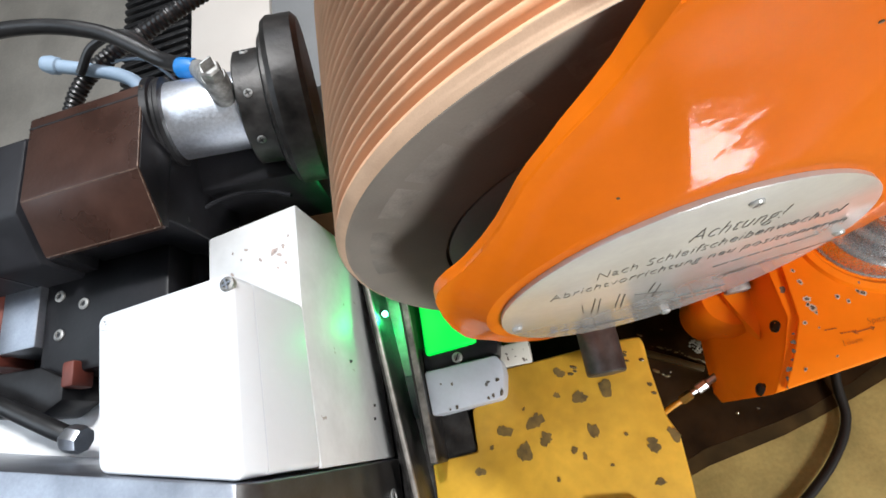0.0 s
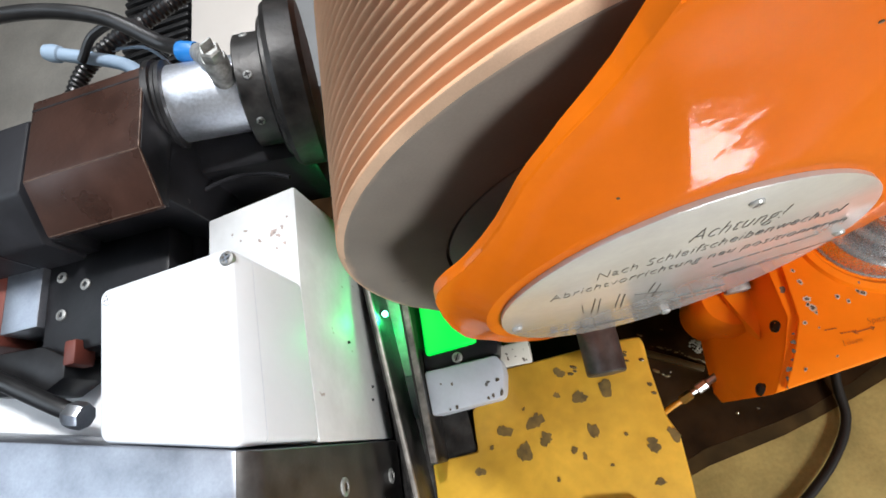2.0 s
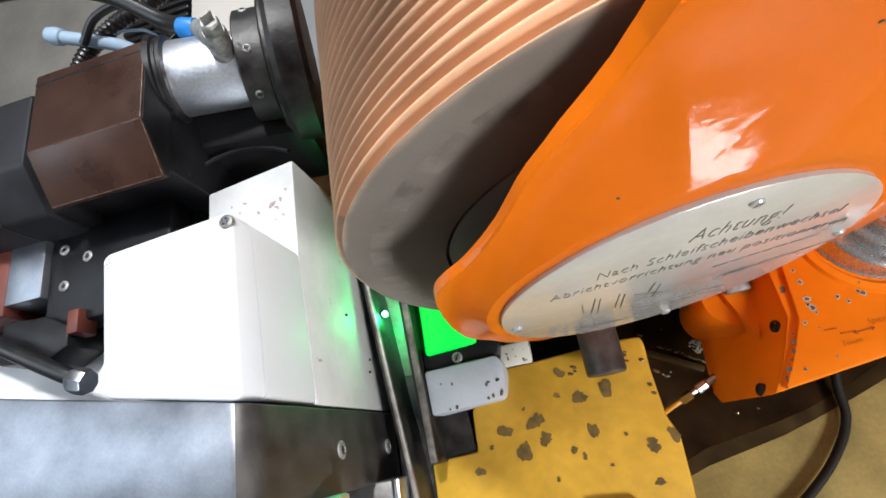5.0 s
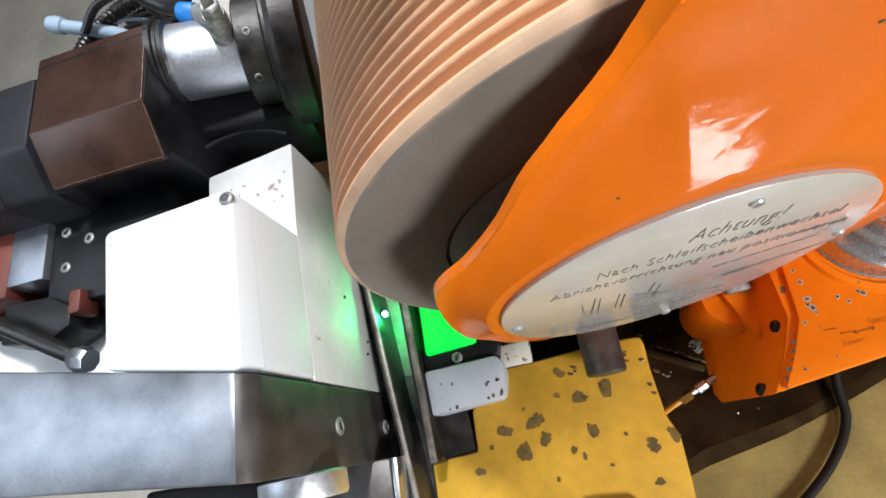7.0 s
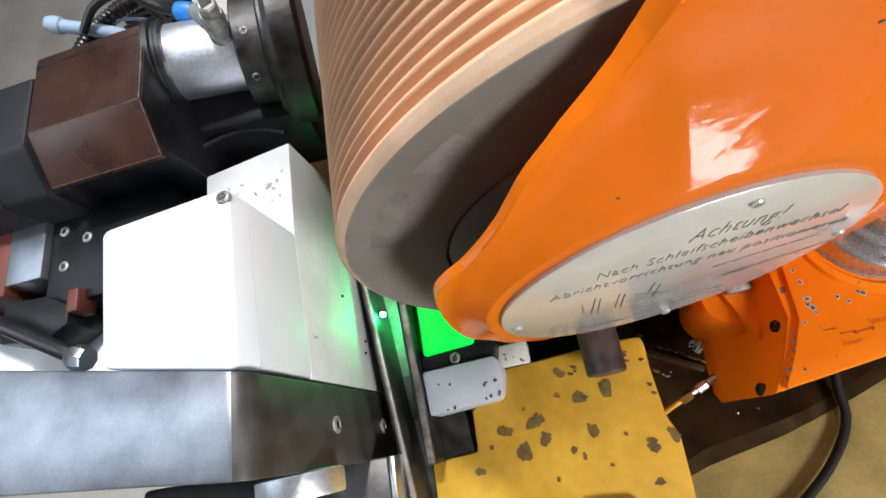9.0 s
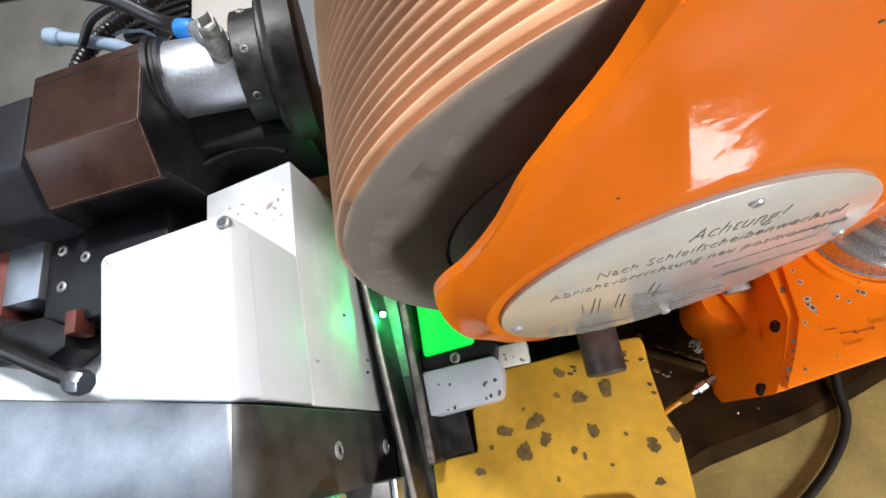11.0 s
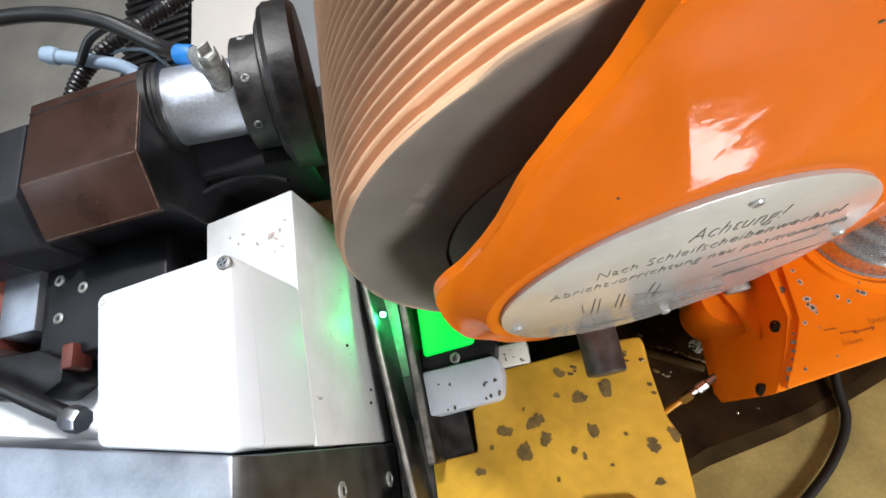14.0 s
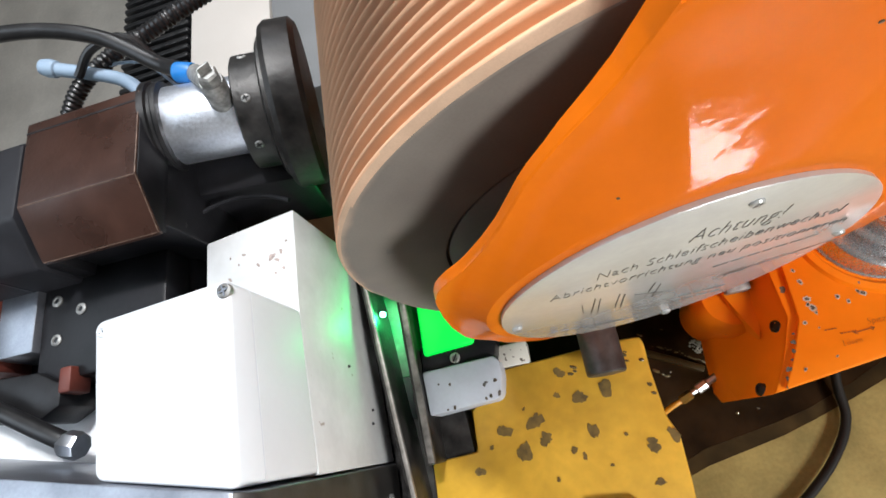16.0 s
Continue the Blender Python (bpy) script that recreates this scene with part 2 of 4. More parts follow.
def lettering(name, words, size, m, material, parent, lean=0.0, width=0.0):
    """Words in the built-in font, as a thin mesh; m places their baseline's start."""
    c = bpy.data.curves.new(name, "FONT")
    c.body, c.size, c.extrude, c.shear, c.space_character, c.offset = words, size, 0.00015, lean, 1.08, -0.03 * size
    tmp = new("tmp", c)
    me = bpy.data.meshes.new_from_object(tmp)
    bpy.data.objects.remove(tmp)
    long = max(v.co.x for v in me.vertices)
    me.transform(m @ Matrix.Diagonal((width / long if width else 1.0, 1, 1, 1)))
    me.materials.clear()
    me.materials.append(material)
    ob = new(name, me)
    ob.parent = parent
    return ob


def strip(bm, a, b, width, m, thick=0.0003):
    """A thin straight stroke from a to b in the plane of m."""
    a, b = Vector((*a, 0)), Vector((*b, 0))
    d = (b - a)
    turn = Matrix.Translation((a + b) / 2) @ Matrix.Rotation(math.atan2(d.y, d.x), 4, "Z")
    add_box(bm, (-d.length / 2, -width / 2, 0), (d.length / 2, width / 2, thick), m=m @ turn)


def patch(name, centre, radius, m, material, parent, seed=0):
    """A flake of bare or stained surface with a ragged outline, in the plane of m."""
    rnd = random.Random(seed * 7 + 5)
    bm = bmesh.new()
    k = 18
    ph, sq, tw = rnd.uniform(0, 6.28), rnd.uniform(0.55, 1.0), rnd.uniform(0, 3.14)
    ring, low = [], []
    for i in range(k):
        a = 2 * math.pi * i / k
        rr = radius * (1 + 0.17 * math.sin(2 * a + 2 * ph) + 0.09 * math.sin(3 * a + ph) + 0.06 * math.sin(5 * a + 2 * ph) + rnd.uniform(-0.22, 0.22))
        q = Matrix.Rotation(tw, 2) @ Vector((rr * math.cos(a), sq * rr * math.sin(a)))
        ring.append(bm.verts.new(m @ Vector((centre[0] + q.x, centre[1] + q.y, 0.0002))))
        low.append(bm.verts.new(m @ Vector((centre[0] + q.x, centre[1] + q.y, -0.0003))))
    bm.faces.new(ring)
    for i in range(k):
        bm.faces.new((ring[i], ring[(i + 1) % k], low[(i + 1) % k], low[i]))
    return part(name, bm, material, parent, "", False)


# ---- the room ----


def room():
    lo, hi, t = (-2.6, -2.2, -1.15), (2.6, 3.4, 2.1), 0.15
    tagged(part("floor", box((lo[0] - t, lo[1] - t, lo[2] - t), (hi[0] + t, hi[1] + t, lo[2])), FLOOR), "grey concrete workshop floor", "floor", kind="structure")
    tagged(part("ceiling", box((lo[0] - t, lo[1] - t, hi[2]), (hi[0] + t, hi[1] + t, hi[2] + t)), WALL), "plain grey workshop ceiling", "ceiling", kind="structure")
    wx0, wx1, wz0, wz1 = 0.80, 1.62, -1.00, -0.70
    for nm, a, b in (("wall_north", (lo[0], hi[1], lo[2]), (hi[0], hi[1] + t, hi[2])), ("wall_south", (lo[0], lo[1] - t, lo[2]), (wx0, lo[1], hi[2])),
                     ("wall_south_corner", (wx1, lo[1] - t, lo[2]), (hi[0], lo[1], hi[2])), ("wall_south_head", (wx0, lo[1] - t, wz1), (wx1, lo[1], hi[2])),
                     ("wall_south_sill", (wx0, lo[1] - t, lo[2]), (wx1, lo[1], wz0)),
                     ("wall_west", (lo[0] - t, lo[1] - t, lo[2]), (lo[0], hi[1] + t, hi[2])), ("wall_east", (hi[0], lo[1] - t, lo[2]), (hi[0] + t, hi[1] + t, hi[2]))):
        tagged(part(nm, box(a, b), WALL), "plain pale grey workshop wall", "wall", kind="structure")
    # Unseen glowing pane, added where the guard's coat picks it up as a highlight.
    glow = thing("added_pane", "added glowing pane low in the workshop wall, mirrored in the guard", "window", ((wx0 + wx1) / 2, lo[1] - 0.1, (wz0 + wz1) / 2), "structure")
    w, h = (wx1 - wx0) / 2, (wz1 - wz0) / 2
    part("pane", box((-w, -0.02, -h), (w, -0.012, h)), HIGHLIGHT_PANE, glow)
    for k in (-1, 0, 1):
        part("pane_bar", box((k * (w - 0.01) - 0.01, -0.01, -h), (k * (w - 0.01) + 0.01, 0.03, h), 0.004), WHITE_PAINT, glow)
    for k in (-1, 1):
        part("pane_rail", box((-w + 0.021, -0.01, k * (h - 0.02) - 0.02), (w - 0.021, 0.028, k * (h - 0.02) + 0.02), 0.004), WHITE_PAINT, glow)


room()

# ---- machine bed under everything ----


def machine_bed():
    bed = thing("machine_bed", "cream enamelled machine bed with an oily coolant pan in painted shadow", "machine bed", (0, 0, -1.15))
    up = 1.15
    part("base", box((-0.50, -0.55, 0.0), (0.75, 0.33, up - 0.36), 0.02), CREAM, bed)
    # Pan's dark area follows the shadow's edge; a brown band steps to cream.
    edge = [(-0.48, -0.190), (-0.0163, -0.1448), (0.0204, -0.1295), (0.0827, -0.1175), (0.1092, -0.1110), (0.145, -0.098), (0.176, -0.084), (0.24, -0.060), (0.62, -0.04)]
    part("pan", prism([(x, y - 0.002) for x, y in edge] + [(0.62, 0.30), (-0.48, 0.30)], up - 0.36, up - 0.247), WET_SHADE, bed, "pan wet with coolant, painted dark brown for wet and shadow")
    part("oily_shade_edge", prism([(x, y + 0.0055) for x, y in edge] + [(x, y - 0.0085 - 0.002 * math.sin(40 * x)) for x, y in reversed(edge)], up - 0.355, up - 0.2468), OILY_SHADE, bed, "thin brown band of oil and painted shadow at the pan's edge")
    part("apron", prism([(x, y - 0.006 - 0.002 * math.sin(40 * x)) for x, y in reversed(edge)] + [(-0.48, -0.50), (0.62, -0.50)], up - 0.36, up - 0.2465), CREAM, bed, "cream enamelled apron stained with oil")
    part("ledge", prism([(-0.004, -0.0344), (0.019, -0.0457), (0.0406, -0.0579), (0.038, -0.0625), (0.016, -0.0505), (-0.007, -0.0385)], up - 0.3, up - 0.239, 0.0006), OILY_SHADE, bed)
    return bed


machine_bed()

# ---- grinding wheel ----
PITCH, TEETH_DEPTH, WHEEL_R, WHEEL_W = 0.00628, 0.0046, 0.175, 0.135
TRAVEL = 0.00836
RUN_OUT = radians(31)


def thread_profile(back, y, chipped):
    """The radius where the thread has run back from its end by the angle back. chipped: the first crest is worn low."""
    first = 0.0004 + PITCH * back / (2 * math.pi)
    if chipped and y < first + 0.0010:
        return WHEEL_R - 0.0024 + 0.0003 * math.sin(back * 9)
    u = ((y - first) / PITCH) % 1.0
    d = min(u, 1 - u)
    k = max(0.0, min(1.0, (d - 0.10) / 0.30))
    whole = WHEEL_R - 0.0004 * min(1.0, d / 0.1) ** 2 - TEETH_DEPTH * (k * k * (3 - 2 * k) * 0.4 + k * 0.6)
    if y >= first:
        return whole
    # in front of the first crest the edge is worn down to a ramp, but for the last stretch before the thread's end
    k = first - y
    flat = max(0.0, min(1.0, (math.degrees(back) - 120) / 80))
    ramp = WHEEL_R - 0.12 * k if k < 0.0007 else WHEEL_R - 0.00008 - min(0.0095 - 0.0055 * flat, (1.7 - 0.85 * flat) * (k - 0.0007))
    f = max(0.0, min(1.0, (math.degrees(back) - 258) / 55))
    f = f * f * (3 - 2 * f)
    return (1 - f) * ramp + f * whole


def thread_radius(a, y):
    """The wheel's radius at the angle a (0 to 2 pi) and the depth y behind its face: one thread, wound round, that fades in and out."""
    back = (RUN_OUT - a) % (2 * math.pi)

    def fade(lo, hi):
        k = max(0.0, min(1.0, (math.degrees(back) - lo) / (hi - lo)))
        return k * k * (3 - 2 * k)

    if back < radians(9):
        k = fade(0, 9)
        return (1 - k) * thread_profile(back + 2 * math.pi, y, False) + k * thread_profile(back, y, True)
    k = fade(66, 71)
    return (1 - k) * thread_profile(back, y, True) + k * thread_profile(back, y, False)


def grinding_wheel():
    wheel = thing("grinding_wheel", "large salmon threaded grinding wheel with grey side, turning on its spindle", "grinding wheel")
    n, rows = 300, 440
    verts, faces = [], []
    for j in range(rows):
        y = WHEEL_W * j / (rows - 1)
        for i in range(n):
            a = 2 * math.pi * i / n
            r = thread_radius(a, y) - 0.0012 * max(0.0, 1 - y / 0.0022) ** 1.5
            verts.append((r * math.cos(a), y, r * math.sin(a)))
    for j in range(rows - 1):
        for i in range(n):
            i2 = (i + 1) % n
            faces.append((j * n + i, j * n + i2, (j + 1) * n + i2, (j + 1) * n + i))
    me = bpy.data.meshes.new("threaded_rim")
    me.from_pydata(verts, [], faces)
    me.materials.append(ABRASIVE)
    me.materials.append(WHEEL_SIDE)
    me.materials.append(WORN_EDGE)
    for p in me.polygons:
        back = (RUN_OUT - math.atan2(p.center.z, p.center.x)) % (2 * math.pi)
        gap = 0.0004 + PITCH * back / (2 * math.pi) - p.center.y
        if p.center.y < 0.0004:
            p.material_index = 1
        elif gap > 0.0008 and radians(66) < back < radians(300):
            p.material_index = 2 if gap < 0.0014 + 0.0045 * max(0.0, (math.degrees(back) - 100) / 80) else 1
    for p in me.polygons:
        p.use_smooth = True
    rim = new("threaded_rim", me)
    rim.parent = wheel
    # side disc, follows the rim's edge
    bm = bmesh.new()
    outer = [bm.verts.new(((thread_radius(2 * math.pi * i / n, 0) - 0.0012) * math.cos(2 * math.pi * i / n), 0.0, (thread_radius(2 * math.pi * i / n, 0) - 0.0012) * math.sin(2 * math.pi * i / n))) for i in range(n)]
    rings = [outer]
    for r, y in ((0.1625, 0.0), (0.150, 0.0), (0.135, 0.0), (0.1236, 0.0004), (0.1228, 0.0045), (0.02, 0.0045)):
        rings.append([bm.verts.new((r * math.cos(2 * math.pi * i / n), y, r * math.sin(2 * math.pi * i / n))) for i in range(n)])
    for a, b in zip(rings, rings[1:]):
        for i in range(n):
            bm.faces.new((a[i], b[i], b[(i + 1) % n], a[(i + 1) % n]))
    part("side_face", bm, WHEEL_SIDE, wheel, "grey side of the wheel with printed marks")
    m = along((0, 0, 0), (0, -1, 0))
    part("back_plate", lathe([(0.168, -WHEEL_W - 0.004), (0.168, -WHEEL_W + 0.002)], m, 96), HUB_STEEL, wheel)
    part("hub_flange", lathe([(0.1218, -0.0040), (0.1218, -0.0012), (0.1205, -0.0004), (0.095, 0.001), (0.092, 0.004), (0.03, 0.004)], m, 96), HUB_STEEL, wheel, "dark steel clamping flange")
    part("arbor", lathe([(0.028, 0.0), (0.028, 0.011), (0.024, 0.012)], m, 48), STEEL, wheel)
    part("spindle", lathe([(0.045, -0.149), (0.045, -0.13)], m, 48), STEEL, wheel)
    # printed bars on the side, a ring of short blocks and two short marks further in
    blocks = [(a, 0.155, 9, 0.010) for a in (60, 71, 82, 96, 107, 121, 132, 143, 157, 168)] + [(-10, 0.147, 4, 0.006), (-16, 0.149, 4, 0.005), (-60, 0.15, 3, 0.005)]
    for deg, r, span, high in blocks:
        bm = bmesh.new()
        k = 8
        a0 = radians(deg - span / 2)
        rows2 = [[bm.verts.new((rr * math.cos(a0 + radians(span) * i / k), -0.0001, rr * math.sin(a0 + radians(span) * i / k))) for i in range(k + 1)] for rr in (r - high / 2, r + high / 2)]
        for i in range(k):
            bm.faces.new((rows2[0][i], rows2[0][i + 1], rows2[1][i + 1], rows2[1][i]))
        part("printed_bar", bm, WHEEL_PRINT, wheel)
    return wheel


WHEEL = grinding_wheel()

# ---- wheel guard ----
OUTLINE = [(-0.0373, 0.1767), (-0.0425, 0.1673), (-0.0486, 0.1592), (-0.0555, 0.1526), (-0.0631, 0.1461), (-0.0699, 0.1393), (-0.0756, 0.1326), (-0.0806, 0.1243),
           (-0.0864, 0.1142), (-0.0942, 0.1025), (-0.1035, 0.0902), (-0.1126, 0.0817), (-0.1182, 0.0743), (-0.122, 0.0639), (-0.1245, 0.0412), (-0.1256, 0.0184),
           (-0.1253, -0.0161), (-0.1237, -0.0565), (-0.1102, -0.094), (-0.0889, -0.12)]
GUARD_R = 0.203
PLATE_C, PLATE_R, PLATE_Y = Vector((-0.0218, 0, 0.0294)), 0.0784, -0.0345
LEAN_X, LEAN_Z = 0.096, 0.03


def guard_reach(a):
    """How far the guard's sheet reaches from the plate's centre in the direction a."""
    pts = [(x - PLATE_C.x, z - PLATE_C.z) for x, z in OUTLINE]
    angs = [math.atan2(z, x) % (2 * math.pi) for x, z in pts]
    a %= 2 * math.pi
    if angs[0] <= a <= angs[-1]:
        for (p, q), (a0, a1) in zip(zip(pts, pts[1:]), zip(angs, angs[1:])):
            if a0 <= a <= a1:
                d, e = Vector((math.cos(a), math.sin(a))), Vector(q) - Vector(p)
                return (p[0] * e.y - p[1] * e.x) / (d.x * e.y - d.y * e.x)
    edge = math.hypot(*pts[0]) if a < math.pi else math.hypot(*pts[-1])
    low = max(0.0, min(1.0, (math.degrees(a) - 300) / 60 if a > math.pi else math.degrees(angs[0] - a) / 75))
    return edge + (GUARD_R - edge) * low * low * (3 - 2 * low)


def edge_drop(reach):
    """How far the dome falls from the plate's ring to the edge: less where the sheet is narrow."""
    k = max(0.0, min(1.0, (reach - 0.100) / 0.042))
    return 0.0085 + 0.0082 * k * k * (3 - 2 * k)


def guard_depth(r, reach):
    """The y of the guard's skin, r from the plate's centre: a flat ring, then a dome down to the edge."""
    f = max(0.0, (r - 0.0845) / max(0.001, reach - 0.0845))
    return -0.0332 + edge_drop(reach) * (1 - (1 - min(1.0, f)) ** 1.7)


def wheel_guard():
    guard = thing("wheel_guard", "glossy orange enamelled wheel guard with an engraved round plate", "wheel guard")
    bm = bmesh.new()
    n = 240
    fr = [0.0, 0.04, 0.09, 0.16, 0.25, 0.35, 0.46, 0.58, 0.7, 0.8, 0.88, 0.95, 1.0]
    radii = [0.02, 0.05, 0.0784, 0.0815, 0.0845]
    rings = []
    for k in range(len(radii) + len(fr) - 1):
        ring = []
        for i in range(n):
            a = 2 * math.pi * i / n
            reach = sum(w * guard_reach(a + o * 0.017) for o, w in ((-2, 0.1), (-1, 0.2), (0, 0.4), (1, 0.2), (2, 0.1)))
            r = min(radii[k], reach - 0.0004 * (len(radii) - k)) if k < len(radii) else min(0.0845, reach - 0.0002) + (reach - min(0.0845, reach - 0.0002)) * fr[k - len(radii) + 1]
            dx, dz = r * math.cos(a), r * math.sin(a)
            ring.append(bm.verts.new((PLATE_C.x + dx, guard_depth(r, reach) + LEAN_X * dx + LEAN_Z * dz, PLATE_C.z + dz)))
        rings.append(ring)
    for p, q in zip(rings, rings[1:]):
        for i in range(n):
            bm.faces.new((p[i], q[i], q[(i + 1) % n], p[(i + 1) % n]))
    bm.faces.new(rings[0])
    # the side wall runs back where the guard is closed
    last = rings[-1]
    lo = math.atan2(OUTLINE[0][1] - PLATE_C.z, OUTLINE[0][0] - PLATE_C.x) % (2 * math.pi)
    hi = math.atan2(OUTLINE[-1][1] - PLATE_C.z, OUTLINE[-1][0] - PLATE_C.x) % (2 * math.pi)
    closed = [i for i in range(n) if not (lo < 2 * math.pi * i / n < hi) and math.hypot(last[i].co.x, last[i].co.z) > 0.181]
    prev = {i: last[i] for i in closed}
    for dy, grow in ((0.004, 0.004), (0.010, 0.006), (0.16, 0.006)):
        cur = {}
        for i in closed:
            v = last[i].co
            d = Vector((v.x, 0, v.z)).normalized()
            cur[i] = bm.verts.new(Vector((v.x, v.y + dy, v.z)) + d * grow)
        for i in closed:
            j = (i + 1) % n
            if j in cur:
                bm.faces.new((prev[i], cur[i], cur[j], prev[j]))
        prev = cur
    shell = part("shell", bm, ORANGE, guard)
    s = shell.modifiers.new("thickness", "SOLIDIFY")
    s.thickness, s.offset = 0.0048, -1
    # the sheet's upper edge is rolled back towards the wheel
    bm = bmesh.new()
    sections = []
    k = 40
    for i in range(k + 1):
        f = i / k * 9
        j = min(8, int(f))
        p = Vector(OUTLINE[j]).lerp(Vector(OUTLINE[j + 1]), f - j)
        d = (Vector((PLATE_C.x, PLATE_C.z)) - p).normalized()
        y = -0.0332 + edge_drop((Vector((PLATE_C.x, PLATE_C.z)) - p).length) + LEAN_X * (p.x - PLATE_C.x) + LEAN_Z * (p.y - PLATE_C.z)
        back = 0.0016 + 0.0072 * max(0.0, 1 - f / 7.0) ** 0.8
        sections.append([bm.verts.new((p.x + d.x * g, y + h, p.y + d.y * g)) for g, h in ((-0.0002, -0.0003), (-0.0008, 0.0004), (-0.0008, back), (0.0002, back + 0.0008), (0.003, back + 0.0002), (0.003, 0.0016), (0.0012, -0.0004))])
    for p, q in zip(sections, sections[1:]):
        for i in range(7):
            bm.faces.new((p[i], p[(i + 1) % 7], q[(i + 1) % 7], q[i]))
    bm.faces.new(sections[0])
    bm.faces.new(sections[-1])
    part("rolled_edge", bm, ORANGE, guard)
    b = shell.modifiers.new("edge", "BEVEL")
    b.width, b.segments, b.limit_method, b.angle_limit = 0.0012, 2, "ANGLE", radians(50)
    # small chips in the paint
    for i, (x, z) in enumerate(((-0.050, 0.118), (0.012, 0.150), (-0.085, 0.062), (0.055, 0.120))):
        dx, dz = x - PLATE_C.x, z - PLATE_C.z
        r, reach = math.hypot(dx, dz), guard_reach(math.atan2(dz, dx))
        spot = Vector((x, guard_depth(r, reach) + LEAN_X * dx + LEAN_Z * dz - 0.0002, z))
        patch("chip", (0, 0), 0.0006, along(spot, (LEAN_X, -1, LEAN_Z)), BARE_IRON, guard, i + 140)
    # round engraved plate
    ax = Vector((1, LEAN_X, 0)).normalized()
    out = Vector((LEAN_X, -1, LEAN_Z)).normalized()
    az = out.cross(ax)
    face = Matrix.Translation((PLATE_C.x, PLATE_Y, PLATE_C.z)) @ Matrix((ax, az, out)).transposed().to_4x4()
    disc = part("name_plate", lathe([(PLATE_R, -0.0012), (PLATE_R, 0.0006), (PLATE_R - 0.0007, 0.0010)], face, 128), PLATE, guard, "round bare metal plate with engraved writing")
    flat = face @ Matrix.Translation((0, 0, 0.0011)) @ Matrix.Diagonal((0.891, 0.891, 1, 1))
    for words, high, x, y, turn, wide in PLATE_WORDS:
        lettering("writing", words, high, flat @ Matrix.Translation((x, y, 0)) @ Matrix.Rotation(radians(turn), 4, "Z"), INK, disc, 0.0, wide)
    for x, y, turn, w in PLATE_BARS:
        bm = bmesh.new()
        m = flat @ Matrix.Translation((x, y, 0)) @ Matrix.Rotation(radians(turn), 4, "Z")
        run = 0.0
        while run < w:
            step = random.uniform(0.003, 0.008)
            strip(bm, (run, 0), (min(w, run + step), 0), 0.0012, m)
            run += step + 0.0016
        part("unread_line", bm, INK_FAINT, disc)
    bm = bmesh.new()
    for a, b in PLATE_STROKES:
        strip(bm, a, b, 0.00045, flat)
    part("diagram", bm, INK, disc)
    bm = bmesh.new()
    strip(bm, (0.030, -0.0285), (0.0869, -0.0239), 0.0007, flat)
    v = [bm.verts.new(flat @ Vector(q)) for q in ((0.026, -0.0287, 0.0003), (0.041, -0.0245, 0.0003), (0.041, -0.0305, 0.0003))]
    bm.faces.new(v)
    part("arrow", bm, INK, disc)
    for x, y in PLATE_SCREWS:
        screw_head("screw", flat @ Vector((x, y, 0)), out, 0.0025, disc, PLATE, recess=INK_FAINT)
    return guard


# words, height of the letters, start of the line, its turn and its length
PLATE_WORDS = [("Achtung!", 0.0195, -0.0025, 0.0500, -8.5, 0.0385), ("Nach Schleifscheibenwechsel", 0.0135, -0.0406, 0.0373, -6.5, 0.108),
               ("Abrichtvorrichtung neu positionieren", 0.0125, -0.062, 0.0255, -8.0, 0.140)]
PLATE_BARS = [(0.0196, -0.004, 1.5, 0.05), (-0.0654, -0.0422, -27, 0.06), (-0.017, -0.041, -14, 0.056), (-0.012, -0.052, -14, 0.05), (-0.045, -0.058, -20, 0.03)]
PLATE_STROKES = [((-0.046, -0.0173), (-0.0465, -0.0005)), ((-0.0416, -0.0231), (-0.0398, 0.0051)), ((-0.038, -0.0277), (-0.0372, 0.0019)),
                 ((-0.0282, -0.027), (-0.0272, -0.001)), ((-0.0251, -0.0308), (-0.0244, -0.0043)), ((-0.0122, -0.0242), (-0.0095, -0.0001)), ((-0.0079, -0.0292), (-0.0061, -0.0049)), ((-0.0188, -0.0119), (-0.0013, -0.0252))]
PLATE_SCREWS = ((-0.0815, -0.0068), (0.0186, 0.0735), (0.0825, -0.0121), (0.0069, -0.0815))
wheel_guard()


def shade_caster():
    """An unseen column added behind the wheel, sized to throw shade on its rear threads."""
    h = thing("shading_column", "unseen orange column behind the wheel, added to shade its rear threads", "machine column")
    part("shading_block", box((-0.145, 0.150, -1.15), (0.30, 0.62, 0.43), 0.01), ORANGE, h)
    return h


shade_caster()


def stop_pin():
    pin = thing("stop_pin", "dark burnished steel pin standing out under the guard", "pin", (-0.049, -0.058, -0.133))
    m = along((0, 0, 0), (0, -1, 0))
    part("shank", lathe([(0.0142, -0.050), (0.0142, -0.0012), (0.0130, 0.0)], m, 40), BURNISHED, pin)
    part("stay", box((-0.008, 0.030, -0.10), (0.008, 0.049, -0.008), 0.002), BLACK_PAINT, pin)


stop_pin()

# ---- dressing slide: all of this travels along the wheel's axis ----
SLIDE = []


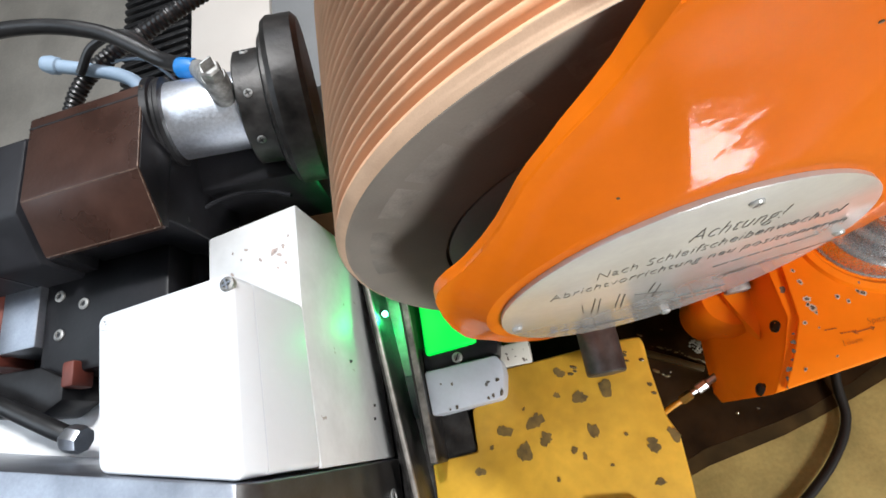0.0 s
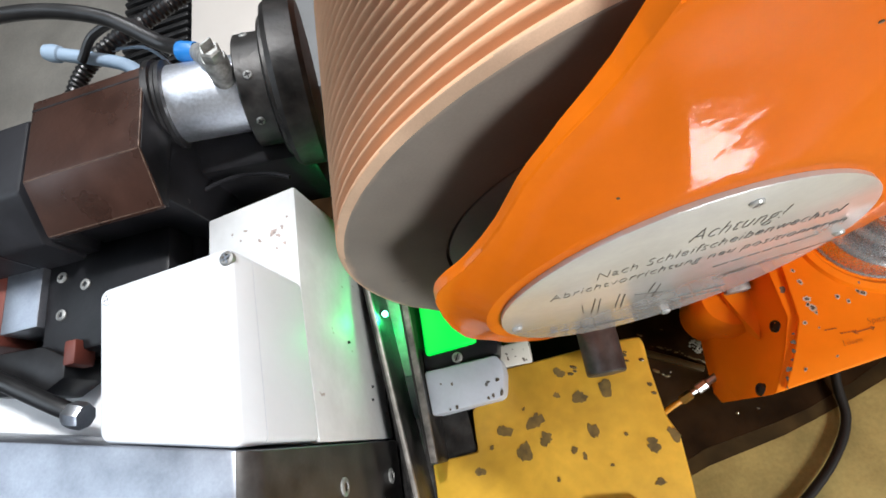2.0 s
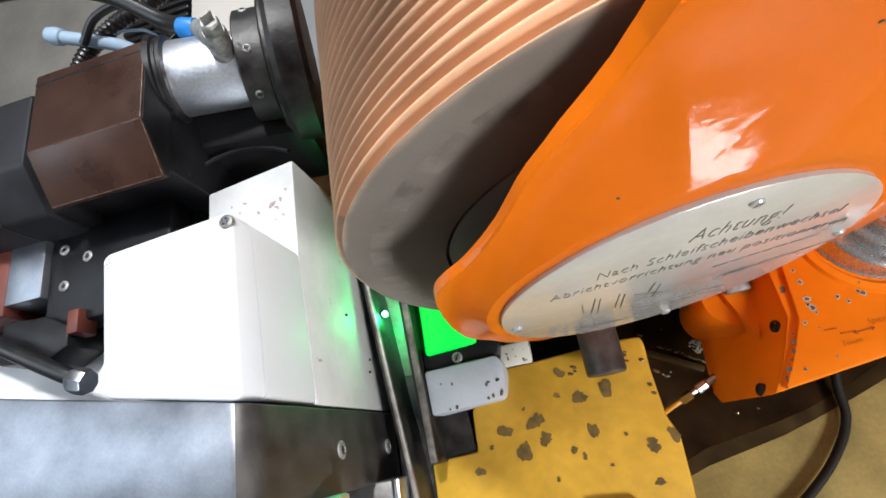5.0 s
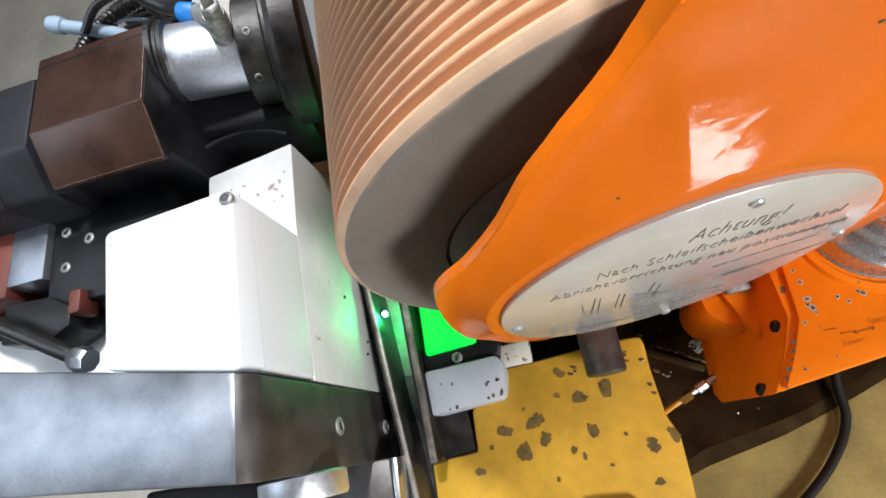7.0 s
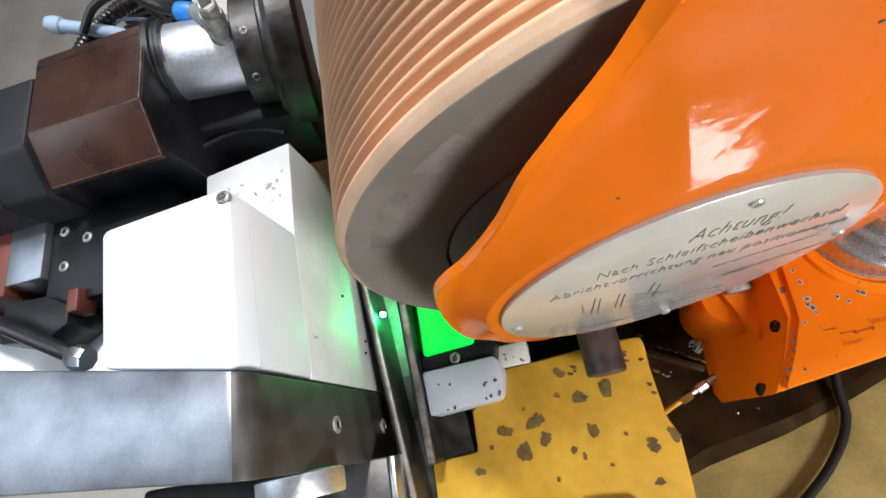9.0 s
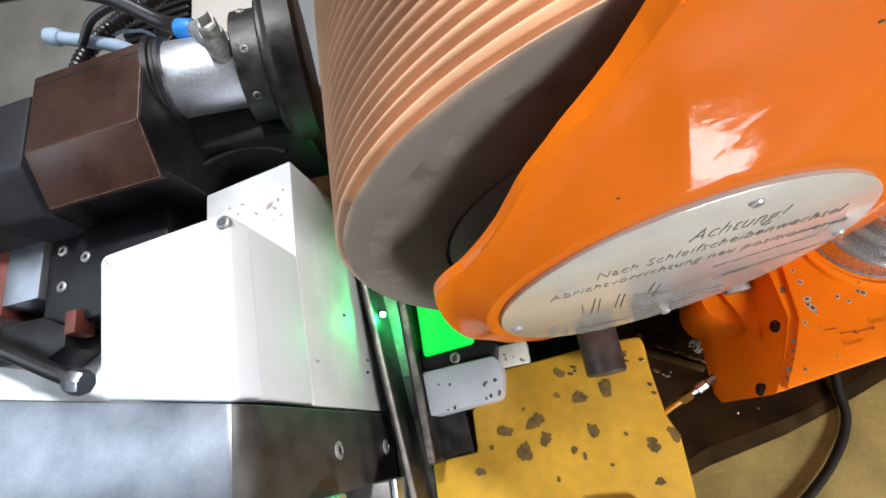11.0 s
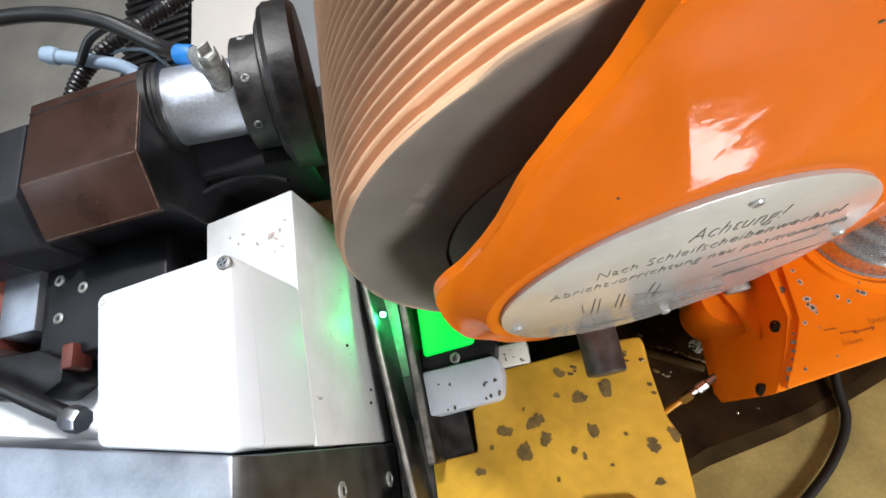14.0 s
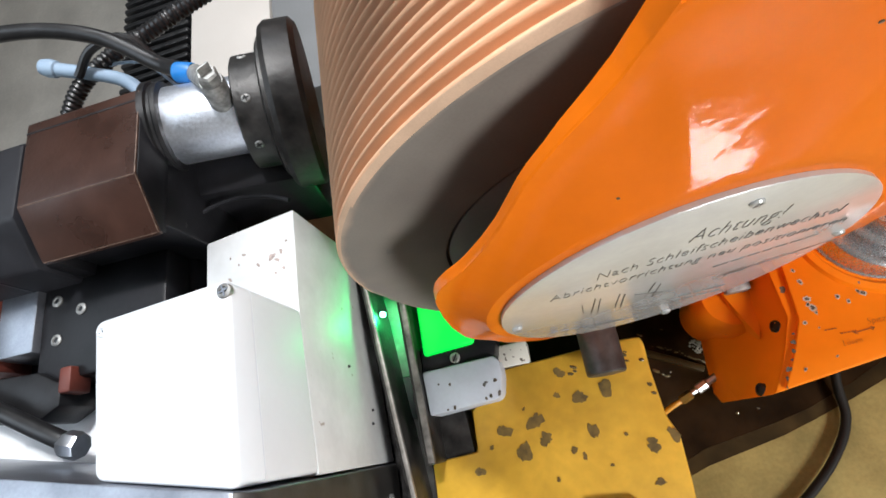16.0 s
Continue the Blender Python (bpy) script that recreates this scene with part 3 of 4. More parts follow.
def spindle_unit():
    """The dressing spindle lies along x and points at the wheel's rim."""
    u = thing("dressing_spindle", "dressing spindle with bright steel sleeve and black flange", "dressing spindle")
    u.matrix_basis = Matrix.Translation((-0.2026, 0.1479, -0.0099)) @ Vector((0.960, 0.0768, -0.269)).to_track_quat("X", "Z").to_matrix().to_4x4()
    m = along((0, 0, 0), (1, 0, 0))
    part("flange", lathe([(0.030, -0.0235), (0.0445, -0.0228), (0.0465, -0.0215), (0.0465, -0.0195), (0.053, -0.0185), (0.0555, -0.015), (0.0555, 0.0005), (0.052, 0.0035), (0.03, 0.0045)], m, 64), BLACK_IRON, u, "worn black dressing flange")
    collar = part("collar", lathe([(0.0355, -0.0415), (0.0372, -0.0405), (0.0378, -0.0240), (0.03, -0.0232)], m, 64), BLACK_IRON, u)
    for deg in (20, 65, 118):
        a = radians(deg)
        d = Vector((0, -math.cos(a), math.sin(a)))
        screw_head("screw", Vector((-0.033, 0, 0)) + d * 0.0373, d, 0.0028, collar)
    part("sleeve", lathe([(0.0250, -0.104), (0.0256, -0.103), (0.0256, -0.041)], m, 64), SLEEVE, u, "bright ground steel sleeve")
    part("seal_ring", lathe([(0.0285, -0.1005), (0.0305, -0.0995), (0.0305, -0.0955), (0.0285, -0.0945), (0.0285, -0.0925), (0.0295, -0.0915), (0.0295, -0.0890), (0.0260, -0.0880)], m, 64), BLACK_OXIDE, u)
    return u


def bearing_housing():
    """The angular housing behind the spindle, on its black saddle."""
    u = thing("bearing_housing", "brown angular bearing housing with worn edges on a black saddle", "bearing housing")
    u.matrix_basis = Matrix.Translation((-0.197, 0.139, 0.0)) @ Matrix.Rotation(radians(8.9), 4, "Y")
    level = Matrix.Rotation(radians(-8.9), 4, "Y")
    lay = level @ Matrix(((0, 0, 1, 0), (1, 0, 0, 0), (0, 1, 0, 0), (0, 0, 0, 1)))
    sec = [(0.0130, 0.0425), (0.0105, 0.0450), (-0.0490, 0.0450), (-0.0790, 0.0245), (-0.0790, 0.0205), (0.0150, 0.0205)]
    house = part("housing", prism(sec, -0.1755, -0.0915, 0.0011, lay), BROWN, u)
    part("end_plate", prism([(y * 0.97 - 0.001, z - 0.0012) for y, z in sec], -0.0918, -0.0908, 0.0003, lay), BLACK_PAINT, house)
    part("base", prism([(-0.070, -0.06), (0.014, -0.06), (0.014, 0.0203), (-0.070, 0.0203)], -0.172, -0.094, 0.002, lay), BLACK_PAINT, u)
    groove = box((-0.1750, 0.0026, 0.0445), (-0.0920, 0.0040, 0.0454), 0.0003)
    bmesh.ops.transform(groove, matrix=level, verts=groove.verts)
    part("groove", groove, BLACK_OXIDE, house)
    for ends in (((-0.1745, -0.0490, 0.0447), (-0.0925, -0.0490, 0.0447)), ((-0.0919, -0.0485, 0.0447), (-0.0919, -0.0785, 0.0243)), ((-0.0919, -0.0480, 0.0447), (-0.0919, 0.0100, 0.0447)), ((-0.1745, -0.0787, 0.0243), (-0.0925, -0.0787, 0.0243))):
        part("worn_edge", tube([level @ Vector(p) for p in ends], 0.00042, 6, 2), WORN_BRONZE, house, "edge worn bright")
    # drive cover behind a dark gap
    cov = [(0.010, 0.030), (0.004, 0.0390), (-0.050, 0.0390), (-0.0790, 0.0190), (-0.0790, -0.07), (0.012, -0.07)]
    cover = part("drive_cover", prism(cov, -0.40, -0.1850, 0.003, lay), DARK_GREY, u, "dark grey painted drive cover")
    part("gap", prism([(y * 0.93 - 0.002, z - 0.006) for y, z in cov], -0.186, -0.1745, 0.001, lay), BLACK_PAINT, u)
    part("cover_seam", prism([(y * 1.004, z + 0.0004) for y, z in cov], -0.2215, -0.2195, 0.0, lay), BLACK_PAINT, cover)
    # saddle under the spindle
    bm = prism([(-0.036, -0.10), (0.04, -0.10), (0.04, -0.01), (0.028, -0.022), (-0.022, -0.026), (-0.036, -0.03)], -0.115, -0.012, 0.003, Matrix(((0, 0, 1, 0), (1, 0, 0, 0), (0, 1, 0, 0), (0, 0, 0, 1))))
    saddle = part("saddle", bm, BLACK_PAINT, u, "black painted saddle")
    arch = [(-0.1096, -0.0649, -0.0354), (-0.1045, -0.0520, -0.0346), (-0.0888, -0.0419, -0.0321), (-0.0665, -0.0389, -0.0286), (-0.0426, -0.0433, -0.0249), (-0.0260, -0.0506, -0.0223)]
    part("arched_rib", tube([(x, y - 0.004, z - 0.002) for x, y, z in arch], 0.0015, 12), BLACK_PAINT, saddle)
    part("drain_union", lathe([(0.004, 0), (0.0052, 0.001), (0.0052, 0.008), (0.004, 0.009)], along((-0.098, -0.062, -0.024), (0.1, -0.2, 1)), 12), BLACK_OXIDE, u)
    return u


def coolant_elbow():
    e = thing("coolant_fitting", "zinc coolant elbow with blue hose collar", "hose fitting", (-0.2605, 0.1618, 0.0105))
    d = Vector((0.27, 0.0, 0.963)).normalized()
    foot = (0.0182, -0.0229, 0.0212)
    part("stem", lathe([(0.0078, -0.014), (0.0078, 0.012), (0.0070, 0.0135)], along(foot, d), 24), ZINC, e)
    part("hexagon", lathe([(0.0066, 0.0130), (0.0066, 0.0200), (0.0055, 0.0212)], along(foot, d, 12), 6), ZINC, e)
    part("tab", box((-0.0006, -0.004, 0.0195), (0.0006, 0.004, 0.0270), 0.0004, along(foot, d, 40)), ZINC, e, "thin zinc tab")
    part("neck", tube([(0.0205, -0.0229, 0.0275), (0.008, -0.008, 0.022), (-0.005, 0.0086, 0.0124)], 0.0062, 16), ZINC, e)
    part("hose_collar", lathe([(0.0064, 0.006), (0.0069, 0.007), (0.0069, 0.018), (0.0061, 0.0192)], along((-0.001, 0.007, 0.012), (-0.93, 0.36, 0.08)), 28), BLUE, e, "blue plastic collar")
    hose = tube([(-0.016, 0.0145, 0.0145), (-0.035, 0.028, 0.012), (-0.0684, 0.0516, 0.0244), (-0.1056, 0.0631, 0.0357), (-0.145, 0.0657, 0.0441), (-0.1784, 0.0604, 0.0482), (-0.25, 0.03, 0.04)], 0.0054, 16)
    part("hose", hose, RUBBER, e, "glossy black coolant hose")
    return e


def corrugated_conduit():
    c = thing("corrugated_conduit", "black corrugated cable conduit", "conduit", (-0.336, 0.3415, -0.06))
    part("sheath", tube([(0.11, 0.05, -0.01), (0.0, 0.0, 0.0), (-0.0478, -0.0204, 0.0011), (-0.0835, -0.0351, 0.0021), (-0.135, -0.06, -0.01), (-0.19, -0.13, -0.05)], 0.0085, 14, 12, 0.18, 0.005), RUBBER, c)
    part("pale_lead", tube([(-0.10, -0.05, -0.006), (-0.0884, -0.043, 0.0), (-0.0654, -0.0427, -0.004), (-0.0489, -0.0495, -0.0096), (-0.03, -0.07, -0.03)], 0.0016, 8), PALE_BLUE, c, "thin pale lead")
    part("lead", tube([(-0.11, -0.055, 0.01), (-0.085, -0.042, 0.022), (-0.05, -0.04, 0.02), (-0.03, -0.06, -0.01)], 0.004, 10), RUBBER, c, "thin black lead")
    return c


def junction_box():
    j = thing("junction_box", "white plastic junction box with screwed lid", "junction box", (-0.2636, -0.0344, -0.0245))
    base = [(-0.3105, 0.0040), (-0.2268, 0.0105), (-0.2212, -0.0885), (-0.3030, -0.0735)]
    crown = [(-0.3085, 0.0047), (-0.2284, 0.0114), (-0.2254, -0.0888), (-0.3020, -0.0742)]

    def tray(z0, z1, low, high, bev):
        """A box whose sides lean from the outline low to the outline high."""
        bm = bmesh.new()
        rings = [[bm.verts.new((x + 0.2636, y + 0.0344, z)) for x, y in pts] for pts, z in ((low, z0), (high, z1))]
        for i in range(4):
            bm.faces.new((rings[0][i], rings[0][(i + 1) % 4], rings[1][(i + 1) % 4], rings[1][i]))
        bm.faces.new(rings[0])
        bm.faces.new(rings[1])
        bmesh.ops.recalc_face_normals(bm, faces=bm.faces)
        upright = [e for e in bm.edges if abs(e.verts[0].co.z - e.verts[1].co.z) > 0.001]
        bmesh.ops.bevel(bm, geom=upright, offset=0.0048, segments=4, affect="EDGES", profile=0.5)
        rim = [e for e in bm.edges if all(abs(v.co.z - z1) < 1e-5 for v in e.verts)]
        bmesh.ops.bevel(bm, geom=rim, offset=bev, segments=3, affect="EDGES", profile=0.5)
        return bm

    part("body", tray(0.0, 0.0530, base, base, 0.0004), LID_WHITE, j)
    part("seal", tray(0.0525, 0.0545, [(x * 0.99 - 0.0025, y * 0.97) for x, y in base], [(x * 0.99 - 0.0025, y * 0.97) for x, y in base], 0.0002), GREY_PAINT, j)
    lid = part("lid", tray(0.0538, 0.0695, base, crown, 0.0020), LID_WHITE, j, "plain white lid")
    screw_head("lid_screw", (0.0325, 0.0395, 0.0694), (0, 0, 1), 0.0040, lid, recess=BLOCK_STEEL)
    screw_head("lid_screw", (-0.0395, 0.0335, 0.0694), (0, 0, 1), 0.0034, lid, LID_WHITE, recess=LID_WHITE)
    return j


def slide_housing():
    h = thing("slide_housing", "white enamelled slide housing, stained on top", "slide housing", (-0.28, 0.0, -0.14))
    bm = prism([(-0.036, -0.0885), (0.0593, -0.0885), (0.0535, 0.011), (0.0534, 0.0795), (-0.0128, 0.0705), (-0.0128, 0.03), (-0.036, 0.03)], -0.015, 0.1153, 0.0014)
    part("casing", bm, DIRTY_WHITE, h)
    for i, (x, y, r) in enumerate(((0.0364, 0.0491, 3.4), (0.043, 0.0513, 1.8), (0.0444, 0.0394, 1.4), (0.0262, 0.0457, 1.5), (0.0057, 0.055, 0.9), (0.0386, 0.0371, 1.0), (0.040, 0.046, 2.0), (0.047, 0.058, 0.9), (0.012, 0.049, 0.8))):
        patch("stain", (x, y), r * 0.0009, Matrix.Translation((0, 0, 0.1154)), STAIN, h, i + 110)
    for y, z in ((-0.06, 0.02), (-0.05, 0.016), (-0.02, 0.05)):
        screw_head("grub_screw", (0.0578 + 0.058 * (-0.0625 - y), y, z), (1, 0.05, 0), 0.0011, h, BLACK_OXIDE)
    return h


def front_block():
    b = thing("slide_block", "heavy oiled dark steel block across the slide's front", "steel block", (-0.215, -0.097, -0.14))
    out = [(-0.0040, 0.0064), (-0.0040, -0.0418), (-0.30, -0.0150), (-0.30, 0.0625)]
    bm = prism(out, -0.016, 0.187)
    bmesh.ops.recalc_face_normals(bm, faces=bm.faces)
    edge = [e for e in bm.edges if all(v.co.x > -0.005 and v.co.z > 0.18 for v in e.verts)]
    bmesh.ops.bevel(bm, geom=edge, offset=0.011, segments=6, affect="EDGES", profile=0.5)
    bmesh.ops.bevel(bm, geom=[e for e in bm.edges if e.calc_face_angle(0) > 1.2], offset=0.0012, segments=2, affect="EDGES", profile=0.5)
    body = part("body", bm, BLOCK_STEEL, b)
    body.data.materials.append(SHADED_STEEL)
    # Right-facing side takes the darker copy: its dark reflections are painted in.
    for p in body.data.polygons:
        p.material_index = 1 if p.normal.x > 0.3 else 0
    for y, z in ((-0.0176, 0.091), (-0.0182, 0.007)):
        screw_head("cap_screw", (-0.0037, y, z), (1, 0, 0), 0.0054, b, None, "hex")
    # turned knob and clamping pieces under the near side
    m = along((-0.0170, -0.0480, 0.116), (0.05, -1, 0))
    part("locking_knob", lathe([(0.0225, -0.006), (0.0245, -0.005), (0.0245, 0.0055), (0.0235, 0.0075), (0.012, 0.008)], m, 56), SLEEVE, b, "bright turned steel knob")
    part("knob_shaft", lathe([(0.014, 0.008), (0.014, 0.028)], m, 40), BLACK_OXIDE, b)
    part("clamp_plate", box((-0.046, -0.085, 0.000), (0.0080, -0.0405, 0.040), 0.0025), BURNISHED, b, "grey oily clamping plate")
    part("clamp_edge", box((0.0082, -0.085, 0.000), (0.0125, -0.0405, 0.039), 0.001), STEEL, b)
    part("clamp_base", box((-0.170, -0.100, -0.010), (-0.047, -0.036, 0.060), 0.003), BLACK_PAINT, b)
    part("end_plate", box((-0.30, -0.110, 0.0), (-0.172, -0.047, 0.075), 0.003), WHITE_PAINT, b, "pale enamelled plate")
    return b


def left_fittings():
    c = thing("terminal_carrier", "black carrier plate with bolts and a cable gland", "carrier plate", (-0.37, 0.03, -0.10))
    part("plate", box((-0.16, -0.035, 0.0), (0.06, 0.085, 0.062), 0.004), BLACK_PAINT, c)
    part("pale_plate", box((-0.17, -0.12, 0.0), (-0.005, -0.036, 0.055), 0.003), WHITE_PAINT, c, "pale enamelled plate")
    part("step", box((-0.044, -0.035, 0.06), (0.055, 0.045, 0.086), 0.003), BLACK_PAINT, c)
    for x, y in ((-0.0314, 0.0206), (-0.029, -0.0073), (-0.011, 0.011)):
        screw_head("bolt", (x, y, 0.0862), (0, 0, 1), 0.0040, c, None, "hex")
    part("steel_bar", box((-0.075, -0.013, 0.06), (-0.044, 0.036, 0.0905), 0.0012), BLOCK_STEEL, c, "bare steel bar")
    part("red_cover", box((-0.125, -0.02, 0.06), (-0.0755, 0.038, 0.090), 0.003), RED_BROWN, c, "red enamelled cover")
    bm = prism([(-0.074, -0.055), (-0.035, -0.060), (-0.018, -0.052), (-0.018, -0.038), (-0.038, -0.0275), (-0.074, -0.0255)], 0.058, 0.090, 0.002)
    part("connector", bm, BLACK_OXIDE, c, "black plug connector")
    part("red_tab", box((-0.0185, -0.045, 0.075), (-0.009, -0.028, 0.092), 0.002), RED_BROWN, c)
    part("gland", lathe([(0.0075, 0), (0.0085, 0.002), (0.0085, 0.010), (0.006, 0.014)], along((0.004, -0.080, 0.092), (-1, 0.3, 0.05)), 8), STEEL, c)
    part("cable", tube([(-0.002, -0.078, 0.0925), (-0.02, -0.068, 0.096), (-0.0676, -0.0422, 0.10), (-0.13, -0.015, 0.09)], 0.0055, 14), RUBBER, c, "black cable")
    return c


def clamp_lever():
    v = thing("clamp_lever", "pale blue plastic clamping lever with a ball end", "lever", (-0.386, 0.238, -0.062))
    part("arm", tube([(0.0, 0.0, -0.02), (-0.0225, 0.0428, -0.0062), (-0.0888, 0.066, 0.015)], 0.0064, 16), PALE_BLUE, v)
    part("knob", lathe([(0.004, -0.010), (0.0080, -0.007), (0.0088, 0.0), (0.0072, 0.007), (0.003, 0.009)], along((-0.0905, 0.0665, 0.0155), (-1, 0.35, 0.3)), 24), PALE_BLUE, v)
    return v


SLIDE += [spindle_unit(), bearing_housing(), coolant_elbow(), corrugated_conduit(), junction_box(), slide_housing(), front_block(), left_fittings(), clamp_lever()]


# ---- cross slide: rails, bracket and lamp, which step aside a little when the travel turns ----
CROSS = []
SKEW = Matrix.Rotation(radians(5), 4, "Z")


def guide_rails():
    g = thing("guide_rail_bed", "dark steel rail bed with two thin cover strips", "rail bed", (-0.208, -0.03, -0.175))
    part("bed", box((-0.03, -0.22, -0.09), (0.045, 0.20, 0.012), 0.002, SKEW), BLACK_IRON, g)
    for x, y, turn, y0, y1, wide, top in ((-0.0004, 0.0, 6.7, -0.14, 0.15, 0.0036, 0.055), (0.0216, 0.0, 2.8, -0.0685, 0.15, 0.0050, 0.050)):
        m = Matrix.Translation((x, y, 0)) @ Matrix.Rotation(radians(turn), 4, "Z")
        strip_part = part("cover_strip", box((-wide / 2 - 0.002, y0, 0.010), (wide / 2, y1, top - 0.0006), 0.0012, m), BLACK_IRON, g, "thin dark steel strip with a worn edge")
        part("worn_edge", box((-wide / 2, y0 + 0.001, top - 0.004), (wide / 2 + 0.0003, y1 - 0.001, top), 0.0012, m), WORN_STRIP, strip_part)
    part("filler_plate", prism([(-0.0125, 0.0034), (0.0110, 0.0010), (0.0090, -0.033), (-0.0105, -0.027)], 0.0122, 0.0150, 0.0008), DARK_GREY, g, "dark grey filler plate")
    part("lamp_plate", prism([(-0.0150, 0.0038), (0.0125, 0.0012), (0.0100, 0.12), (-0.0300, 0.12)], 0.0122, 0.0140, 0.0005), LAMP_PLATE, g, "grey plate under the green diode")
    screw_head("rail_screw", (-0.0035, -0.0110, 0.0150), (0, 0, 1), 0.0036, g, BURNISHED, "hex")
    return g


def grey_bracket():
    b = thing("lamp_bracket", "grey enamelled bracket with chipped corners, holding a green lens", "bracket", (-0.155, -0.045, -0.135))
    part("block", prism([(-0.0268, -0.0197), (0.0270, -0.0160), (0.0303, -0.0125), (0.0334, 0.0020), (0.0330, 0.0115), (0.0290, 0.0164), (-0.0285, 0.0138)], -0.03, 0.0, 0.0022), GREY_PAINT, b)
    part("cover", prism([(-0.0285, 0.0140), (0.0304, 0.0167), (0.034, 0.034), (-0.0285, 0.034)], -0.03, -0.004, 0.002), BLACK_PAINT, b)
    part("lens", prism([(-0.0255, 0.0255), (0.0165, 0.0285), (0.0175, 0.09), (-0.0255, 0.09)], -0.028, 0.0005, 0.003), GREEN_GLASS, b, "glowing green lens")
    screw_head("slotted_screw", (-0.001, 0.0205, -0.0037), (0, 0, 1), 0.0042, b, None, "slot", 60)
    part("foot", prism([(-0.0335, -0.053), (-0.0133, -0.0516), (-0.0134, -0.0180), (-0.0335, -0.0180)], -0.05, -0.0285, 0.0015), LAMP_PLATE, b, "dull grey foot")
    for i, (x, y, r) in enumerate(((0.0272, -0.0021, 1.6), (0.0287, -0.0119, 2.2), (0.022, -0.0128, 1.8), (-0.0077, 0.0009, 1.3), (-0.0164, 0.0025, 0.9), (-0.0066, -0.0165, 1.6), (0.0183, -0.0142, 1.3), (-0.012, -0.0172, 1.0))):
        patch("chip", (x, y), r * 0.0009, Matrix.Translation((0, 0, 0.0001)), BARE_IRON, b, i + 90)
    part("cleat", box((0.0295, 0.0085, -0.04), (0.0545, 0.0265, -0.0245), 0.0015), CHIPPED_WHITE, b, "chipped white cleat")
    return b


def diode():
    d = thing("green_lamp", "small bright green indicator diode", "lamp", (-0.2085, 0.0209, -0.133))
    lean = along((0, 0, 0), (0.30, -0.255, 0.92))
    part("bulb", lathe([(0.0026, -0.0016), (0.0026, 0.0), (0.0014, 0.0016)], lean, 20), GREEN_GLOW, d)
    part("socket", lathe([(0.0028, -0.0310), (0.0022, -0.0014)], lean, 20), BLACK_OXIDE, d)
    return d


CROSS += [guide_rails(), grey_bracket(), diode()]
data = bpy.data.lights.new("green_lamp_light", "POINT")
data.energy, data.color, data.shadow_soft_size = 0.15, (0.02, 1.0, 0.22), 0.003
new("green_lamp_light", data).location = (-0.2045, 0.0190, -0.1300)

# ---- fixed things in front and to the right ----


CHIP_SPOTS = [(-0.0821, -0.0483, 5), (-0.0717, -0.0686, 7), (-0.051, -0.066, 8), (-0.1079, -0.0801, 9), (-0.1329, -0.0835, 6.5), (-0.1032, -0.094, 6), (-0.1211, -0.1006, 9),
              (-0.0674, -0.0937, 7), (-0.1571, -0.1093, 5), (-0.0283, -0.1099, 6), (-0.0841, -0.1051, 3.5), (-0.0775, -0.1104, 3), (-0.0304, -0.1345, 4), (-0.0881, -0.0645, 3), (-0.0191, -0.0685, 2.5),
              (-0.06, -0.119, 2), (-0.115, -0.07, 2), (-0.145, -0.094, 2.5), (-0.045, -0.10, 2), (-0.0125, -0.105, 6), (-0.10, -0.123, 2), (-0.04, -0.053, 2.5)]


def yellow_cover():
    y = thing("yellow_cover", "yellow enamelled sheet cover with many bare chipped patches", "machine cover", (-0.1, -0.09, -0.16))
    out = [(-0.0937, -0.0077), (-0.0567, -0.0051), (-0.0557, 0.0253), (-0.0245, 0.0525), (0.0347, 0.0562), (0.0701, 0.058), (0.0835, 0.0575), (0.0853, 0.052), (0.0845, 0.0335), (0.0862, -0.0018), (0.0917, -0.0165), (0.0905, -0.0497), (0.0867, -0.09), (-0.0945, -0.09)]
    part("sheet", prism(out, -0.012, 0.0, 0.0025), YELLOW, y)
    for i, (cx, cy, r) in enumerate(CHIP_SPOTS):
        patch("bare_patch", (cx + 0.1, cy + 0.09), r * 0.0008, Matrix.Translation((0, 0, 0.0002)), CHIP, y, i)
    part("trim", box((0.022, -0.075, -0.002), (0.056, -0.049, 0.006), 0.003, Matrix.Rotation(radians(-4), 4, "Z")), ZINC, y, "bright metal clip")
    part("skirt", box((-0.088, -0.088, -0.12), (0.082, 0.045, -0.0295), 0.004), YELLOW, y)
    return y


yellow_cover()


TAIL_CHIPS = [(0.0275, 0.0028, 2.2), (0.0275, -0.0085, 2.4), (0.0285, -0.0144, 2.6), (0.0442, -0.0106, 1.8), (0.049, -0.0146, 1.5), (0.0583, -0.0112, 2.6), (0.0663, -0.0076, 1.5),
              (0.0212, -0.0224, 1.6), (0.0118, -0.0492, 1.3), (0.0262, 0.0106, 1.5), (0.0268, -0.0118, 1.6), (0.0295, -0.0175, 1.4), (0.056, -0.0095, 1.2), (0.0277, -0.0268, 0.7), (0.031, -0.045, 0.9)]


